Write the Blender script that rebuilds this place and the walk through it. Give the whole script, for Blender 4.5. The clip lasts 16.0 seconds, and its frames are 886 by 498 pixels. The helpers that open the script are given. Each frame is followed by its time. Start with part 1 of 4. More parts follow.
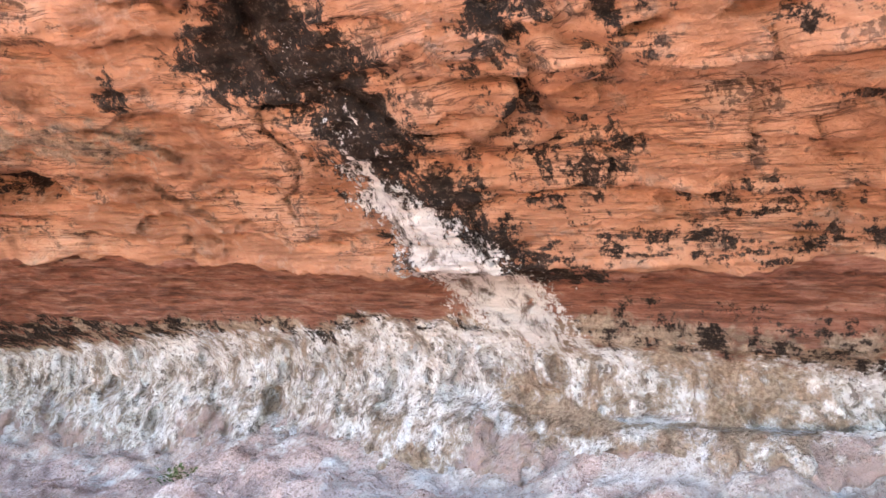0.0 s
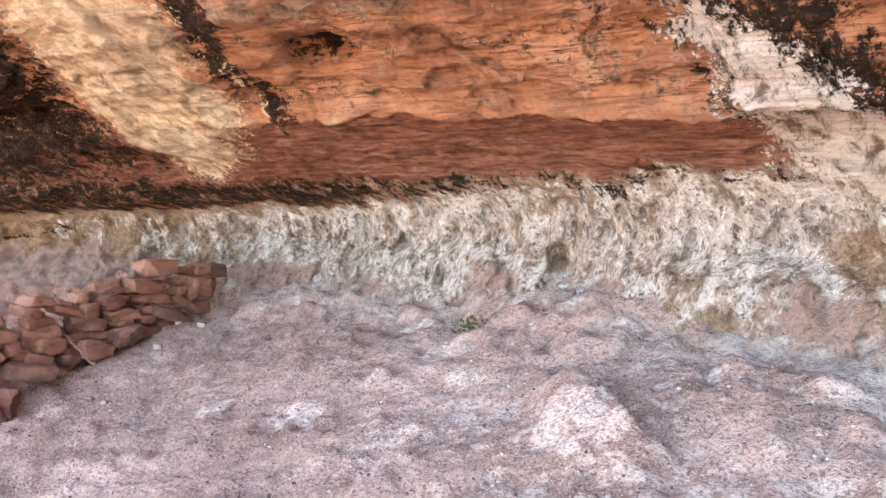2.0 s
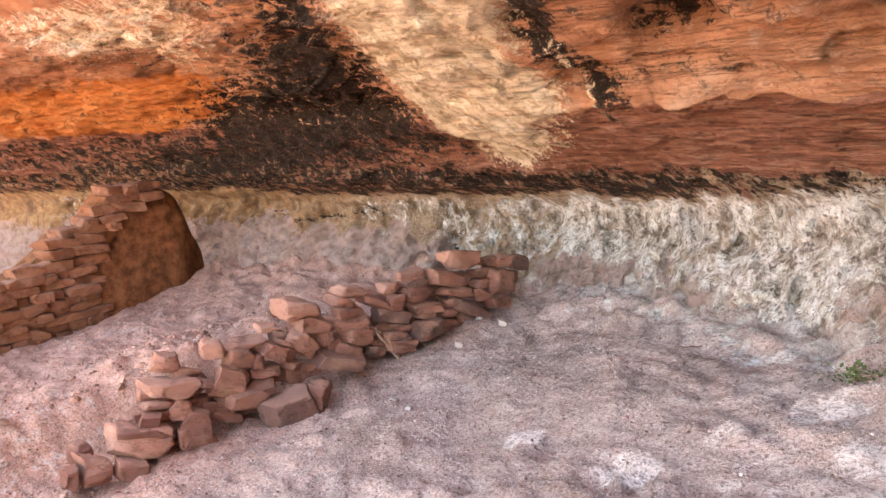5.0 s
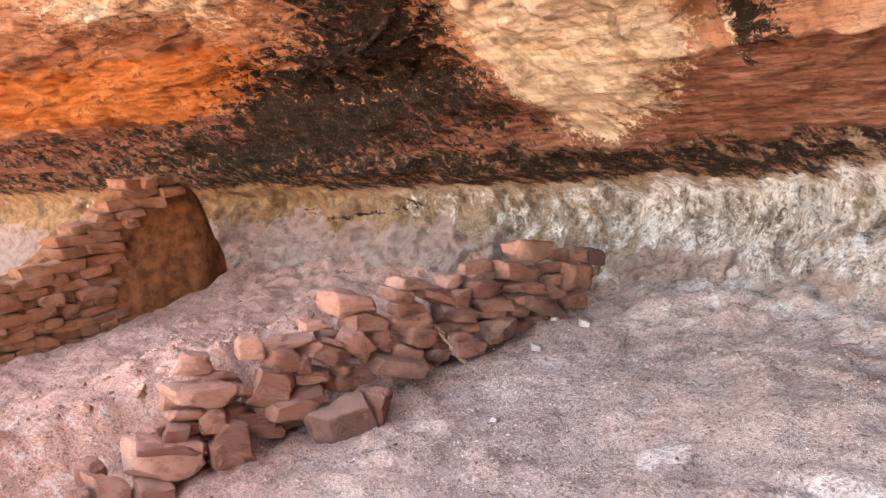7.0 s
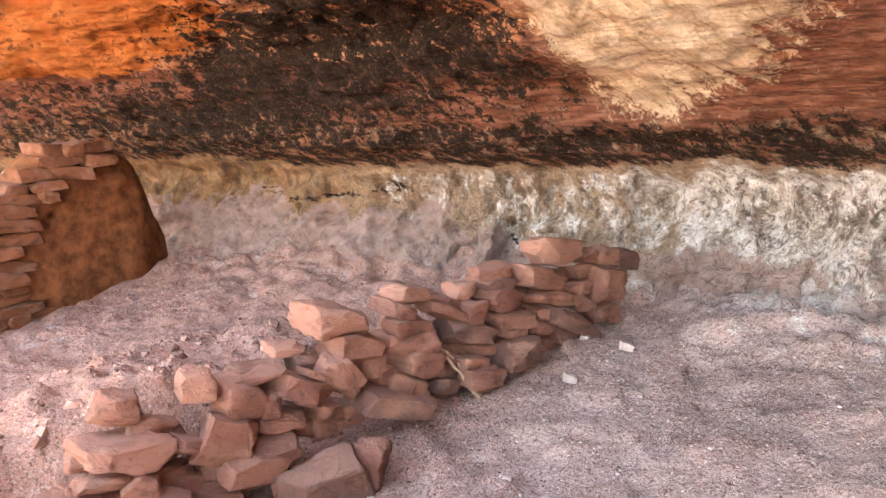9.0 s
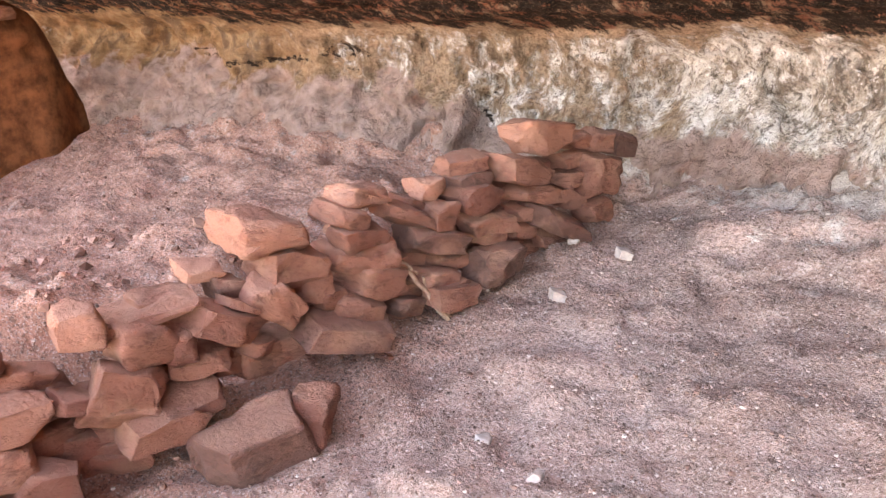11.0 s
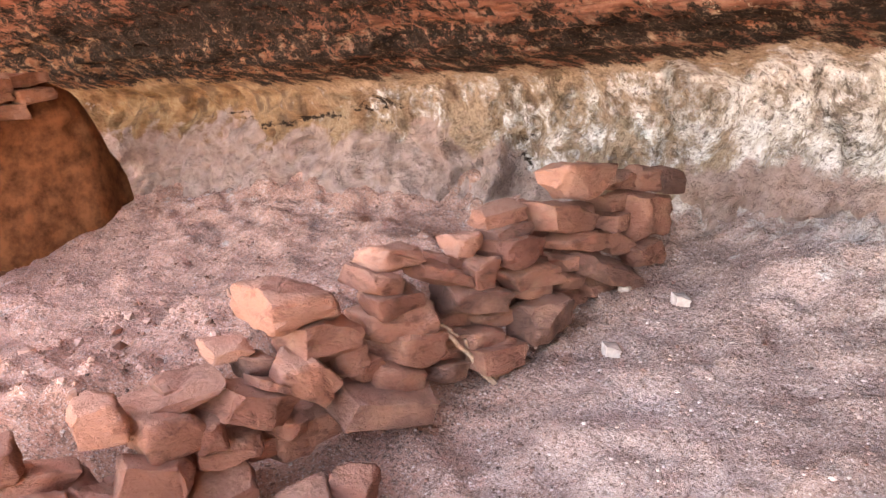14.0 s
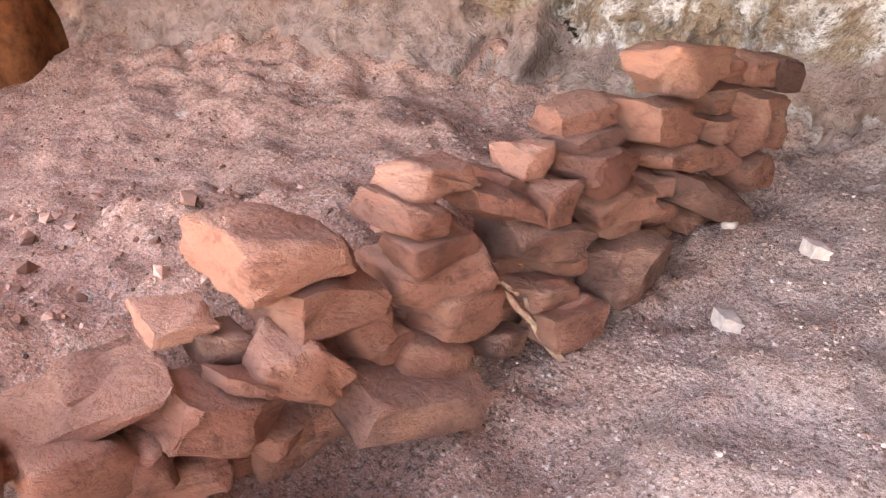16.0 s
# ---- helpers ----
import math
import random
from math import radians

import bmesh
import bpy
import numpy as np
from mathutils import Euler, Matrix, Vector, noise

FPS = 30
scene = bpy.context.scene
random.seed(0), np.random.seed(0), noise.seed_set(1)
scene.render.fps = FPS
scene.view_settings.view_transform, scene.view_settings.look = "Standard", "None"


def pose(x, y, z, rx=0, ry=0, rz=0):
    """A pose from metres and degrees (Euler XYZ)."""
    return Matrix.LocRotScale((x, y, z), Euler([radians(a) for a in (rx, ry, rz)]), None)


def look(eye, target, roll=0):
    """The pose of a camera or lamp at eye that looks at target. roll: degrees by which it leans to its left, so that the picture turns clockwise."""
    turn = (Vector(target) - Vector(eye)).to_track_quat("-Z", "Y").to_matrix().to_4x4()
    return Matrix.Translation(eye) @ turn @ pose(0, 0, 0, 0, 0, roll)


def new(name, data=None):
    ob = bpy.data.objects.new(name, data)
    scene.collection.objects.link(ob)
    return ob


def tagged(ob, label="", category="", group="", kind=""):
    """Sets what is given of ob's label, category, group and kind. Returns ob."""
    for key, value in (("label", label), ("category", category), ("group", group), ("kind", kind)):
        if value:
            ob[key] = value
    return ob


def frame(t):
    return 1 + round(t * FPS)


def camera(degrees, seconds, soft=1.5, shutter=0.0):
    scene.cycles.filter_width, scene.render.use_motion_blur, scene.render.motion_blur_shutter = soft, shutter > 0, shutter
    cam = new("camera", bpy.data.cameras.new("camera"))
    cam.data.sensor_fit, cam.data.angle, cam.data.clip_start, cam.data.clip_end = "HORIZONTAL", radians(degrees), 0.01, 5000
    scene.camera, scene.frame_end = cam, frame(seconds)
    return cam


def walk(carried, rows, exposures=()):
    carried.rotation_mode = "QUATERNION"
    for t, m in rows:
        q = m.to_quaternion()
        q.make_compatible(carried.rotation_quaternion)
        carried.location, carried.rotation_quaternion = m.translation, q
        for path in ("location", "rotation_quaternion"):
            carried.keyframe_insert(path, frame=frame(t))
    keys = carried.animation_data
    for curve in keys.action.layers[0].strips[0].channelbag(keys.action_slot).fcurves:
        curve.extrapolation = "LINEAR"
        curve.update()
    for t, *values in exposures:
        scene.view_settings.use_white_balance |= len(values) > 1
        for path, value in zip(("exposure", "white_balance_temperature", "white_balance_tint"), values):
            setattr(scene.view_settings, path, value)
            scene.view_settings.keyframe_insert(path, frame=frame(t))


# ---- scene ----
cam = camera(61.8, 16.0)
PATH = [
    (0, (-0.054, 0.132, 1.563), (-0.037, 2.132, 1.578), 0.2),
    (0.5, (-0.137, 0.123, 1.555), (-0.355, 2.11, 1.499), 1.3),
    (1, (-0.216, 0.138, 1.544), (-0.591, 2.098, 1.41), 0.5),
    (1.5, (-0.253, 0.176, 1.466), (-0.716, 2.111, 1.26), -0.6),
    (2, (-0.298, 0.347, 1.473), (-0.941, 2.212, 1.14), -2.0),
    (2.5, (-0.447, 0.501, 1.515), (-1.298, 2.264, 1.105), -2.1),
    (3, (-0.653, 0.673, 1.547), (-1.605, 2.388, 1.158), -1.8),
    (3.5, (-0.782, 0.782, 1.567), (-1.815, 2.46, 1.23), -1.8),
    (4, (-0.841, 0.832, 1.577), (-1.972, 2.446, 1.241), -4.0),
    (4.5, (-0.873, 0.859, 1.582), (-2.095, 2.402, 1.226), -4.9),
    (5, (-0.906, 0.887, 1.588), (-2.188, 2.375, 1.208), -3.6),
    (5.2, (-0.91, 0.891, 1.588), (-2.232, 2.343, 1.211), -3.6),
    (7.3, (-1.952, 1.28, 1.184), (-3.257, 2.766, 0.886), -3.4),
    (7.5, (-2.068, 1.34, 1.19), (-3.38, 2.822, 0.899), -3.1),
    (8, (-2.309, 1.473, 1.133), (-3.585, 2.981, 0.817), -2.2),
    (8.2, (-2.408, 1.528, 1.123), (-3.645, 3.063, 0.789), -2.1),
    (10.3, (-3.167, 2.375, 1.186), (-4.301, 3.944, 0.682), -0.7),
    (10.5, (-3.197, 2.41, 1.154), (-4.3, 3.973, 0.57), -0.4),
    (11, (-3.231, 2.48, 1.107), (-4.288, 4.011, 0.373), -0.4),
    (11.5, (-3.236, 2.518, 1.113), (-4.279, 4.057, 0.377), -0.7),
    (12, (-3.229, 2.546, 1.122), (-4.282, 4.101, 0.436), -0.5),
    (12.5, (-3.233, 2.561, 1.122), (-4.319, 4.118, 0.494), -0.9),
    (13, (-3.244, 2.581, 1.128), (-4.371, 4.123, 0.532), -3.0),
    (13.5, (-3.234, 2.608, 1.121), (-4.402, 4.115, 0.518), -5.1),
    (14, (-3.298, 2.67, 1.111), (-4.486, 4.153, 0.487), -5.4),
    (14.5, (-3.527, 2.816, 1.073), (-4.694, 4.329, 0.485), -2.7),
    (15, (-3.745, 2.946, 1.086), (-4.869, 4.483, 0.473), -0.4),
    (15.5, (-3.924, 3.103, 1.015), (-5.026, 4.593, 0.261), -1.0),
    (16, (-4.083, 3.27, 0.952), (-5.126, 4.681, -0.008), -1.4),
]
EXPOSURES = [(0.0, 3.9, 7400, 11), (2.5, 3.75, 9000, 14), (5.0, 3.8, 9600, 16), (8.0, 4.0, 9800, 17), (11.0, 4.2, 10300, 21), (16.0, 4.3, 10900, 24)]
walk(cam, [(t, look(eye, target, roll)) for t, eye, target, roll in PATH], EXPOSURES)

# ---- light: open sky and sun outside the mouth of the alcove ----
world = bpy.data.worlds.new("sky")
scene.world = world
world.use_nodes = True
wn = world.node_tree
sky = wn.nodes.new("ShaderNodeTexSky")
sky.sky_type, sky.sun_disc = "NISHITA", False
sky.sun_elevation, sky.sun_rotation = radians(63), radians(-45)
wn.links.new(sky.outputs[0], wn.nodes["Background"].inputs[0])
wn.nodes["Background"].inputs[1].default_value = 0.15
sun = new("sun", bpy.data.lights.new("sun", "SUN"))
sun.data.energy, sun.data.angle, sun.data.color = 5.0, radians(0.5), (1.0, 0.93, 0.82)
sun.matrix_world = look((-8, 8, 22), (0, 0, 0))


# ---- noise over whole arrays ----
def lattice(ix, iy, iz):
    h = (ix * 374761393 + iy * 668265263 + iz * 2147483647 + 12345).astype(np.int64)
    h = (h ^ (h >> 13)) * 1274126177
    h = h ^ (h >> 16)
    return (h & 65535) / 32767.5 - 1.0


def grain(p, scale, seed=0.0):
    """Smooth noise in -1..1 at the points p (n, 3); scale: cells per metre."""
    q = p * scale + seed * 17.31 + 1000.0
    i = np.floor(q).astype(np.int64)
    f = q - i
    f = f * f * (3 - 2 * f)
    out = 0
    for a in (0, 1):
        for b in (0, 1):
            for c in (0, 1):
                w = (f[:, 0] if a else 1 - f[:, 0]) * (f[:, 1] if b else 1 - f[:, 1]) * (f[:, 2] if c else 1 - f[:, 2])
                out = out + w * lattice(i[:, 0] + a, i[:, 1] + b, i[:, 2] + c)
    return out


def rough(p, scale, octaves=4, seed=0.0, gain=0.5):
    out, amp = 0, 1.0
    for k in range(octaves):
        out = out + amp * grain(p, scale * 2 ** k, seed + k)
        amp *= gain
    return out


def smooth(a, b, v):
    t = np.clip((v - a) / (b - a), 0, 1)
    return t * t * (3 - 2 * t)


# ---- the shape of the place ----
# past x = 5 the cliff's unseen outward turn is added to block light from the right
BASE_X = [-16, -11, -9, -6.8, -5.85, -3.8, -1.5, 0.06, 0.65, 2.5, 5, 8, 12, 18]
BASE_Y = [4.6, 6.4, 6.65, 6.75, 6.9, 6.65, 5.35, 4.25, 3.95, 3.1, 1.9, 0.0, -5.0, -14.0]


def base_y(x):
    return sum(np.interp(x + d, BASE_X, BASE_Y) for d in (-0.6, -0.3, 0, 0.3, 0.6)) / 5


def ground_z(x, y):
    z = 0.163 * np.clip(x, -5.2, 6) + 0.05 * np.clip(x + 5.2, -8, 0) + 0.084 * np.clip(y, -4, 9)
    z = z - 0.25 * np.clip(-4.5 - y, 0, 14)
    back = base_y(x) - y
    west = smooth(-5.2, -7.4, x)
    b = np.clip(back, 0, 9)
    return z + (0.14 + 0.16 * west) * np.exp(-b / (0.34 + 0.35 * west))


def junction_z(x):
    return np.interp(x, [-12, -6.8, -3.8, -1.5, 0, 0.8, 3], [0.62, 0.62, 0.74, 0.96, 1.1, 1.05, 1.0])


STATIONS = [-12, -6.8, -3.8, -1.5, 0.0, 2.5]
LEVELS = [1.5, 1.85, 2.3, 2.75, 3.5, 5.0, 7.0, 9.0, 12.0]
OUT = [(1.0, 1.0, 1.7, 0.78, 0.72, 0.7), (1.65, 1.6, 2.3, 1.35, 1.2, 1.2), (2.4, 2.4, 3.1, 1.95, 1.8, 1.8),
       (2.9, 3.0, 3.7, 2.4, 2.25, 2.3), (3.4, 3.5, 4.2, 2.9, 2.75, 2.8), (3.8, 3.9, 4.6, 3.3, 3.15, 3.2),
       (4.0, 4.1, 4.8, 3.5, 3.3, 3.4), (3.9, 4.0, 4.7, 3.4, 3.2, 3.3), (3.0, 3.1, 3.8, 2.6, 2.4, 2.5)]


def rock_profile(x, v):
    """Overhang and height at station x (array) for v in 0..1 from under the ground up to the cliff above the mouth."""
    zj, zf = junction_z(x), ground_z(x, base_y(x))
    zs = [zf - 0.35, zf + 0.1, zj - 0.28, zj - 0.04, zj + 0.34] + [np.full_like(x, l) for l in LEVELS]
    os = [0 * x + 0.42, 0 * x + 0.22, 0 * x - 0.02, 0 * x + 0.05, np.interp(x, STATIONS, [0.5, 0.5, 0.72, 0.36, 0.3, 0.3])]
    os += [np.interp(x, STATIONS, row) for row in OUT]
    knots = [0, 0.06, 0.12, 0.17, 0.27, 0.36, 0.47, 0.58, 0.68, 0.77, 0.86, 0.92, 0.95, 1.0]
    k = np.clip(np.searchsorted(knots, v, side="right") - 1, 0, len(knots) - 2)
    kn = np.array(knots)
    f = (v - kn[k]) / (kn[k + 1] - kn[k])
    Z, O = np.array(zs), np.array(os)
    n = np.arange(len(x))
    return O[k, n] * (1 - f) + O[k + 1, n] * f, Z[k, n] * (1 - f) + Z[k + 1, n] * f


def rock_point(x, v):
    """Points of the rock before its fine relief."""
    o = z = 0
    for d in (-0.012, 0, 0.012):
        a, b = rock_profile(x, np.clip(v + d, 0, 1))
        o, z = o + a / 3, z + b / 3
    return np.stack([x, base_y(x) - o, z], axis=1)


def sheet(name, P, nu, nv, material, attrs=None, parent=None, flip=False):
    """A mesh object from an nu x nv array of computed points."""
    i = np.arange(nu * nv).reshape(nu, nv)
    q = np.stack([i[:-1, :-1], i[1:, :-1], i[1:, 1:], i[:-1, 1:]], axis=-1).reshape(-1, 4)
    if flip:
        q = q[:, ::-1]
    me = bpy.data.meshes.new(name)
    me.from_pydata(P.tolist(), [], q.tolist())
    me.polygons.foreach_set("use_smooth", np.ones(len(me.polygons), bool))
    for key, val in (attrs or {}).items():
        at = me.attributes.new(key, "FLOAT_COLOR", "POINT")
        at.data.foreach_set("color", np.ascontiguousarray(val, dtype=np.float32).ravel())
    me.materials.append(material)
    ob = new(name, me)
    ob.parent = parent
    return ob


# ---- materials ----
def nodes_of(name, rough_value=0.9):
    m = bpy.data.materials.new(name)
    m.use_nodes = True
    t = m.node_tree
    b = t.nodes["Principled BSDF"]
    b.inputs["Roughness"].default_value = rough_value
    b.inputs["Specular IOR Level"].default_value = 0.12
    return m, t, b


def where(t, scale=(1, 1, 1), turn=(0, 0, 0)):
    g = t.nodes.new("ShaderNodeNewGeometry")
    mp = t.nodes.new("ShaderNodeMapping")
    mp.inputs["Scale"].default_value = scale
    mp.inputs["Rotation"].default_value = [radians(a) for a in turn]
    t.links.new(g.outputs["Position"], mp.inputs["Vector"])
    return mp.outputs[0]


def speckle(t, vec, scale, detail=6.0, rough_value=0.6, warp=0.0):
    n = t.nodes.new("ShaderNodeTexNoise")
    n.inputs["Scale"].default_value, n.inputs["Detail"].default_value = scale, detail
    n.inputs["Roughness"].default_value, n.inputs["Distortion"].default_value = rough_value, warp
    t.links.new(vec, n.inputs["Vector"])
    return n.outputs[0]


def ramp(t, value, stops):
    r = t.nodes.new("ShaderNodeValToRGB")
    el = r.color_ramp.elements
    while len(el) < len(stops):
        el.new(0.5)
    for e, (p, c) in zip(el, stops):
        e.position, e.color = p, (*c, 1) if len(c) == 3 else c
    t.links.new(value, r.inputs[0])
    return r.outputs[0]


def calc(t, op, a, b, c=None):
    n = t.nodes.new("ShaderNodeMath")
    n.operation = op
    for k, v in enumerate((a, b, c)):
        if v is None:
            continue
        if isinstance(v, (int, float)):
            n.inputs[k].default_value = v
        else:
            t.links.new(v, n.inputs[k])
    return n.outputs[0]


def step(t, value, lo, hi):
    n = t.nodes.new("ShaderNodeMapRange")
    n.interpolation_type = "SMOOTHSTEP"
    n.inputs["From Min"].default_value, n.inputs["From Max"].default_value = lo, hi
    t.links.new(value, n.inputs["Value"])
    return n.outputs[0]


def blend(t, fac, a, b, kind="MIX"):
    n = t.nodes.new("ShaderNodeMix")
    n.data_type, n.blend_type = "RGBA", kind
    for k, v in ((0, fac), (6, a), (7, b)):
        if isinstance(v, (int, float)):
            n.inputs[k].default_value = v
        elif isinstance(v, tuple):
            n.inputs[k].default_value = (*v, 1)
        else:
            t.links.new(v, n.inputs[k])
    return n.outputs[2]


def bump(t, b, height, strength, distance):
    n = t.nodes.new("ShaderNodeBump")
    n.inputs["Strength"].default_value, n.inputs["Distance"].default_value = strength, distance
    t.links.new(height, n.inputs["Height"])
    t.links.new(n.outputs[0], b.inputs["Normal"])


def channels(t, name):
    a = t.nodes.new("ShaderNodeAttribute")
    a.attribute_name = name
    s = t.nodes.new("ShaderNodeSeparateColor")
    t.links.new(a.outputs["Color"], s.inputs[0])
    return s.outputs[0], s.outputs[1], s.outputs[2], a.outputs["Alpha"]


def cells(t, vec, scale):
    n = t.nodes.new("ShaderNodeTexVoronoi")
    n.inputs["Scale"].default_value = scale
    t.links.new(vec, n.inputs["Vector"])
    return n.outputs["Distance"]


def nudge(t, vec, amount, scale):
    """Coordinates shaken by noise, so that cells lose their roundness."""
    n = t.nodes.new("ShaderNodeTexNoise")
    n.inputs["Scale"].default_value, n.inputs["Detail"].default_value = scale, 4
    t.links.new(vec, n.inputs["Vector"])
    k = t.nodes.new("ShaderNodeVectorMath")
    k.operation = "MULTIPLY_ADD"
    k.inputs[1].default_value = (amount, amount, amount)
    t.links.new(n.outputs["Color"], k.inputs[0])
    t.links.new(vec, k.inputs[2])
    return k.outputs[0]


def along_run(t, long=0.22):
    """Coordinates stretched along the way that water runs down the overhang."""
    g = t.nodes.new("ShaderNodeNewGeometry")
    c = t.nodes.new("ShaderNodeCombineXYZ")
    for k, axis in enumerate(((0.866 * 1.6, -0.5 * 1.6, 0), (0.215 * 1.6, 0.372 * 1.6, 0.9 * 1.6), (0.45 * long, 0.78 * long, -0.43 * long))):
        n = t.nodes.new("ShaderNodeVectorMath")
        n.operation = "DOT_PRODUCT"
        n.inputs[1].default_value = axis
        t.links.new(g.outputs["Position"], n.inputs[0])
        t.links.new(n.outputs["Value"], c.inputs[k])
    return c.outputs[0]


def rock_material():
    """Bedded orange sandstone; the attributes say where mineral crusts, desert varnish with painted hollow shade, and
    dust lie on it.
    """
    m, t, b = nodes_of("bedded_sandstone", 0.92)
    salt, varnish_shade, cream, vivid = channels(t, "crust")
    frieze, ochre, dust, beds = channels(t, "stone")
    flat_p = where(t)
    bed_p = where(t, (1.0, 1.0, 6.0))
    run_p = along_run(t)
    coarse = speckle(t, flat_p, 2.2, 8, 0.62)
    mid = speckle(t, flat_p, 9, 8, 0.65)
    fine = speckle(t, flat_p, 45, 6, 0.7)
    bedding = speckle(t, bed_p, 4.5, 8, 0.68, 0.4)
    runs = speckle(t, run_p, 9.0, 8, 0.72, 0.35)
    drip = speckle(t, where(t, (1.0, 1.0, 0.8)), 6.5, 10, 0.72)
    blot = speckle(t, along_run(t, 0.75), 7.0, 9, 0.74)
    knobs = cells(t, nudge(t, flat_p, 0.08, 12), 17)
    lines = speckle(t, where(t, (0.5, 0.5, 11.0)), 3.0, 7, 0.6)
    partings = calc(t, "MULTIPLY", calc(t, "MAXIMUM", beds, frieze), calc(t, "SUBTRACT", 1.0, step(t, calc(t, "ABSOLUTE", calc(t, "SUBTRACT", lines, 0.5), 0.0), 0.004, 0.022)))
    col = ramp(t, coarse, [(0.28, (0.22, 0.10, 0.06)), (0.42, (0.38, 0.175, 0.10)), (0.52, (0.47, 0.225, 0.13)), (0.62, (0.53, 0.285, 0.18)), (0.76, (0.54, 0.36, 0.25))])
    col = blend(t, calc(t, "MULTIPLY", step(t, bedding, 0.52, 0.70), 0.65), col, (0.28, 0.105, 0.06))
    col = blend(t, calc(t, "MULTIPLY", step(t, mid, 0.52, 0.66), 0.6), col, (0.47, 0.305, 0.22))
    col = blend(t, calc(t, "MULTIPLY", step(t, calc(t, "ADD", mid, calc(t, "MULTIPLY", fine, 0.4)), 0.86, 0.98), 0.75), col, (0.10, 0.055, 0.04))
    col = blend(t, calc(t, "MULTIPLY", partings, calc(t, "MULTIPLY", step(t, coarse, 0.40, 0.55), 0.7)), col, (0.11, 0.05, 0.034))
    # vivid orange stone and dark red fine bed
    col = blend(t, step(t, calc(t, "ADD", vivid, calc(t, "MULTIPLY", calc(t, "SUBTRACT", mid, 0.5), 1.2)), 0.4, 0.6), col,
                ramp(t, coarse, [(0.35, (0.42, 0.125, 0.035)), (0.6, (0.60, 0.22, 0.075))]))
    col = blend(t, step(t, calc(t, "ADD", frieze, calc(t, "MULTIPLY", calc(t, "SUBTRACT", mid, 0.5), 0.7)), 0.4, 0.55), col,
                ramp(t, bedding, [(0.35, (0.15, 0.058, 0.038)), (0.5, (0.26, 0.108, 0.07)), (0.66, (0.36, 0.19, 0.135))]))
    col = blend(t, calc(t, "MULTIPLY", calc(t, "MULTIPLY", partings, frieze), 0.65), col, (0.10, 0.045, 0.032))
    col = blend(t, step(t, calc(t, "ADD", ochre, calc(t, "MULTIPLY", calc(t, "SUBTRACT", mid, 0.5), 1.2)), 0.4, 0.65), col,
                ramp(t, fine, [(0.35, (0.20, 0.135, 0.095)), (0.6, (0.44, 0.325, 0.235))]))
    # far left end: orange-tan stone, with its deeper shade and warm bounce in the colour
    tan = ramp(t, mid, [(0.32, (0.17, 0.085, 0.04)), (0.5, (0.33, 0.185, 0.09)), (0.66, (0.46, 0.30, 0.17))])
    far_end = calc(t, "MULTIPLY", step(t, calc(t, "MULTIPLY", t_x(t), -1.0), 6.2, 9.0), 0.85)
    col = blend(t, calc(t, "MULTIPLY", far_end, step(t, ochre, 0.3, 0.6)), col, tan)
    stains = speckle(t, where(t, (1.0, 1.0, 0.18)), 6.0, 8, 0.7, 0.3)
    col = blend(t, calc(t, "MULTIPLY", calc(t, "MULTIPLY", step(t, stains, 0.50, 0.62), 0.75), ochre), col, (0.13, 0.085, 0.06))
    # pale salts of the recess, pitted and running down
    salts = ramp(t, drip, [(0.32, (0.13, 0.10, 0.082)), (0.42, (0.34, 0.28, 0.235)), (0.50, (0.56, 0.50, 0.445)), (0.62, (0.82, 0.80, 0.785))])
    salts = blend(t, calc(t, "MULTIPLY", step(t, coarse, 0.50, 0.66), 0.5), salts, (0.58, 0.575, 0.58))
    salts = blend(t, calc(t, "MULTIPLY", step(t, calc(t, "MULTIPLY_ADD", fine, 0.5, mid), 0.80, 0.92), 0.8), salts, (0.14, 0.11, 0.09))
    pocks = speckle(t, where(t, (1.0, 1.0, 0.75)), 19, 5, 0.72)
    salts = blend(t, calc(t, "MULTIPLY", step(t, pocks, 0.56, 0.61), 0.8), salts, (0.12, 0.092, 0.078))
    salts = blend(t, calc(t, "MULTIPLY", step(t, calc(t, "SUBTRACT", 1.0, pocks), 0.54, 0.60), 0.75), salts, (0.84, 0.82, 0.805))
    salts = blend(t, calc(t, "MULTIPLY", step(t, fine, 0.54, 0.64), 0.7), salts, (0.15, 0.115, 0.095))
    col = blend(t, step(t, calc(t, "ADD", salt, calc(t, "MULTIPLY", calc(t, "SUBTRACT", drip, 0.5), 1.6)), 0.35, 0.65), col, salts)
    col = blend(t, step(t, calc(t, "ADD", dust, calc(t, "MULTIPLY", calc(t, "SUBTRACT", mid, 0.5), 1.2)), 0.35, 0.7), col,
                ramp(t, mid, [(0.3, (0.25, 0.165, 0.14)), (0.6, (0.44, 0.32, 0.285))]))
    # black varnish together with the painted shade of hollows, then cream flowstone
    black = ramp(t, mid, [(0.35, (0.012, 0.008, 0.006)), (0.62, (0.03, 0.018, 0.013)), (0.76, (0.10, 0.06, 0.042))])
    black = blend(t, calc(t, "MULTIPLY", step(t, fine, 0.53, 0.66), 0.55), black, (0.17, 0.115, 0.085))
    ragged = calc(t, "ADD", calc(t, "MULTIPLY", calc(t, "SUBTRACT", blot, 0.5), 2.4), calc(t, "MULTIPLY", calc(t, "SUBTRACT", bedding, 0.5), 1.1))
    ragged = calc(t, "ADD", ragged, calc(t, "MULTIPLY", calc(t, "SUBTRACT", fine, 0.5), 0.9))
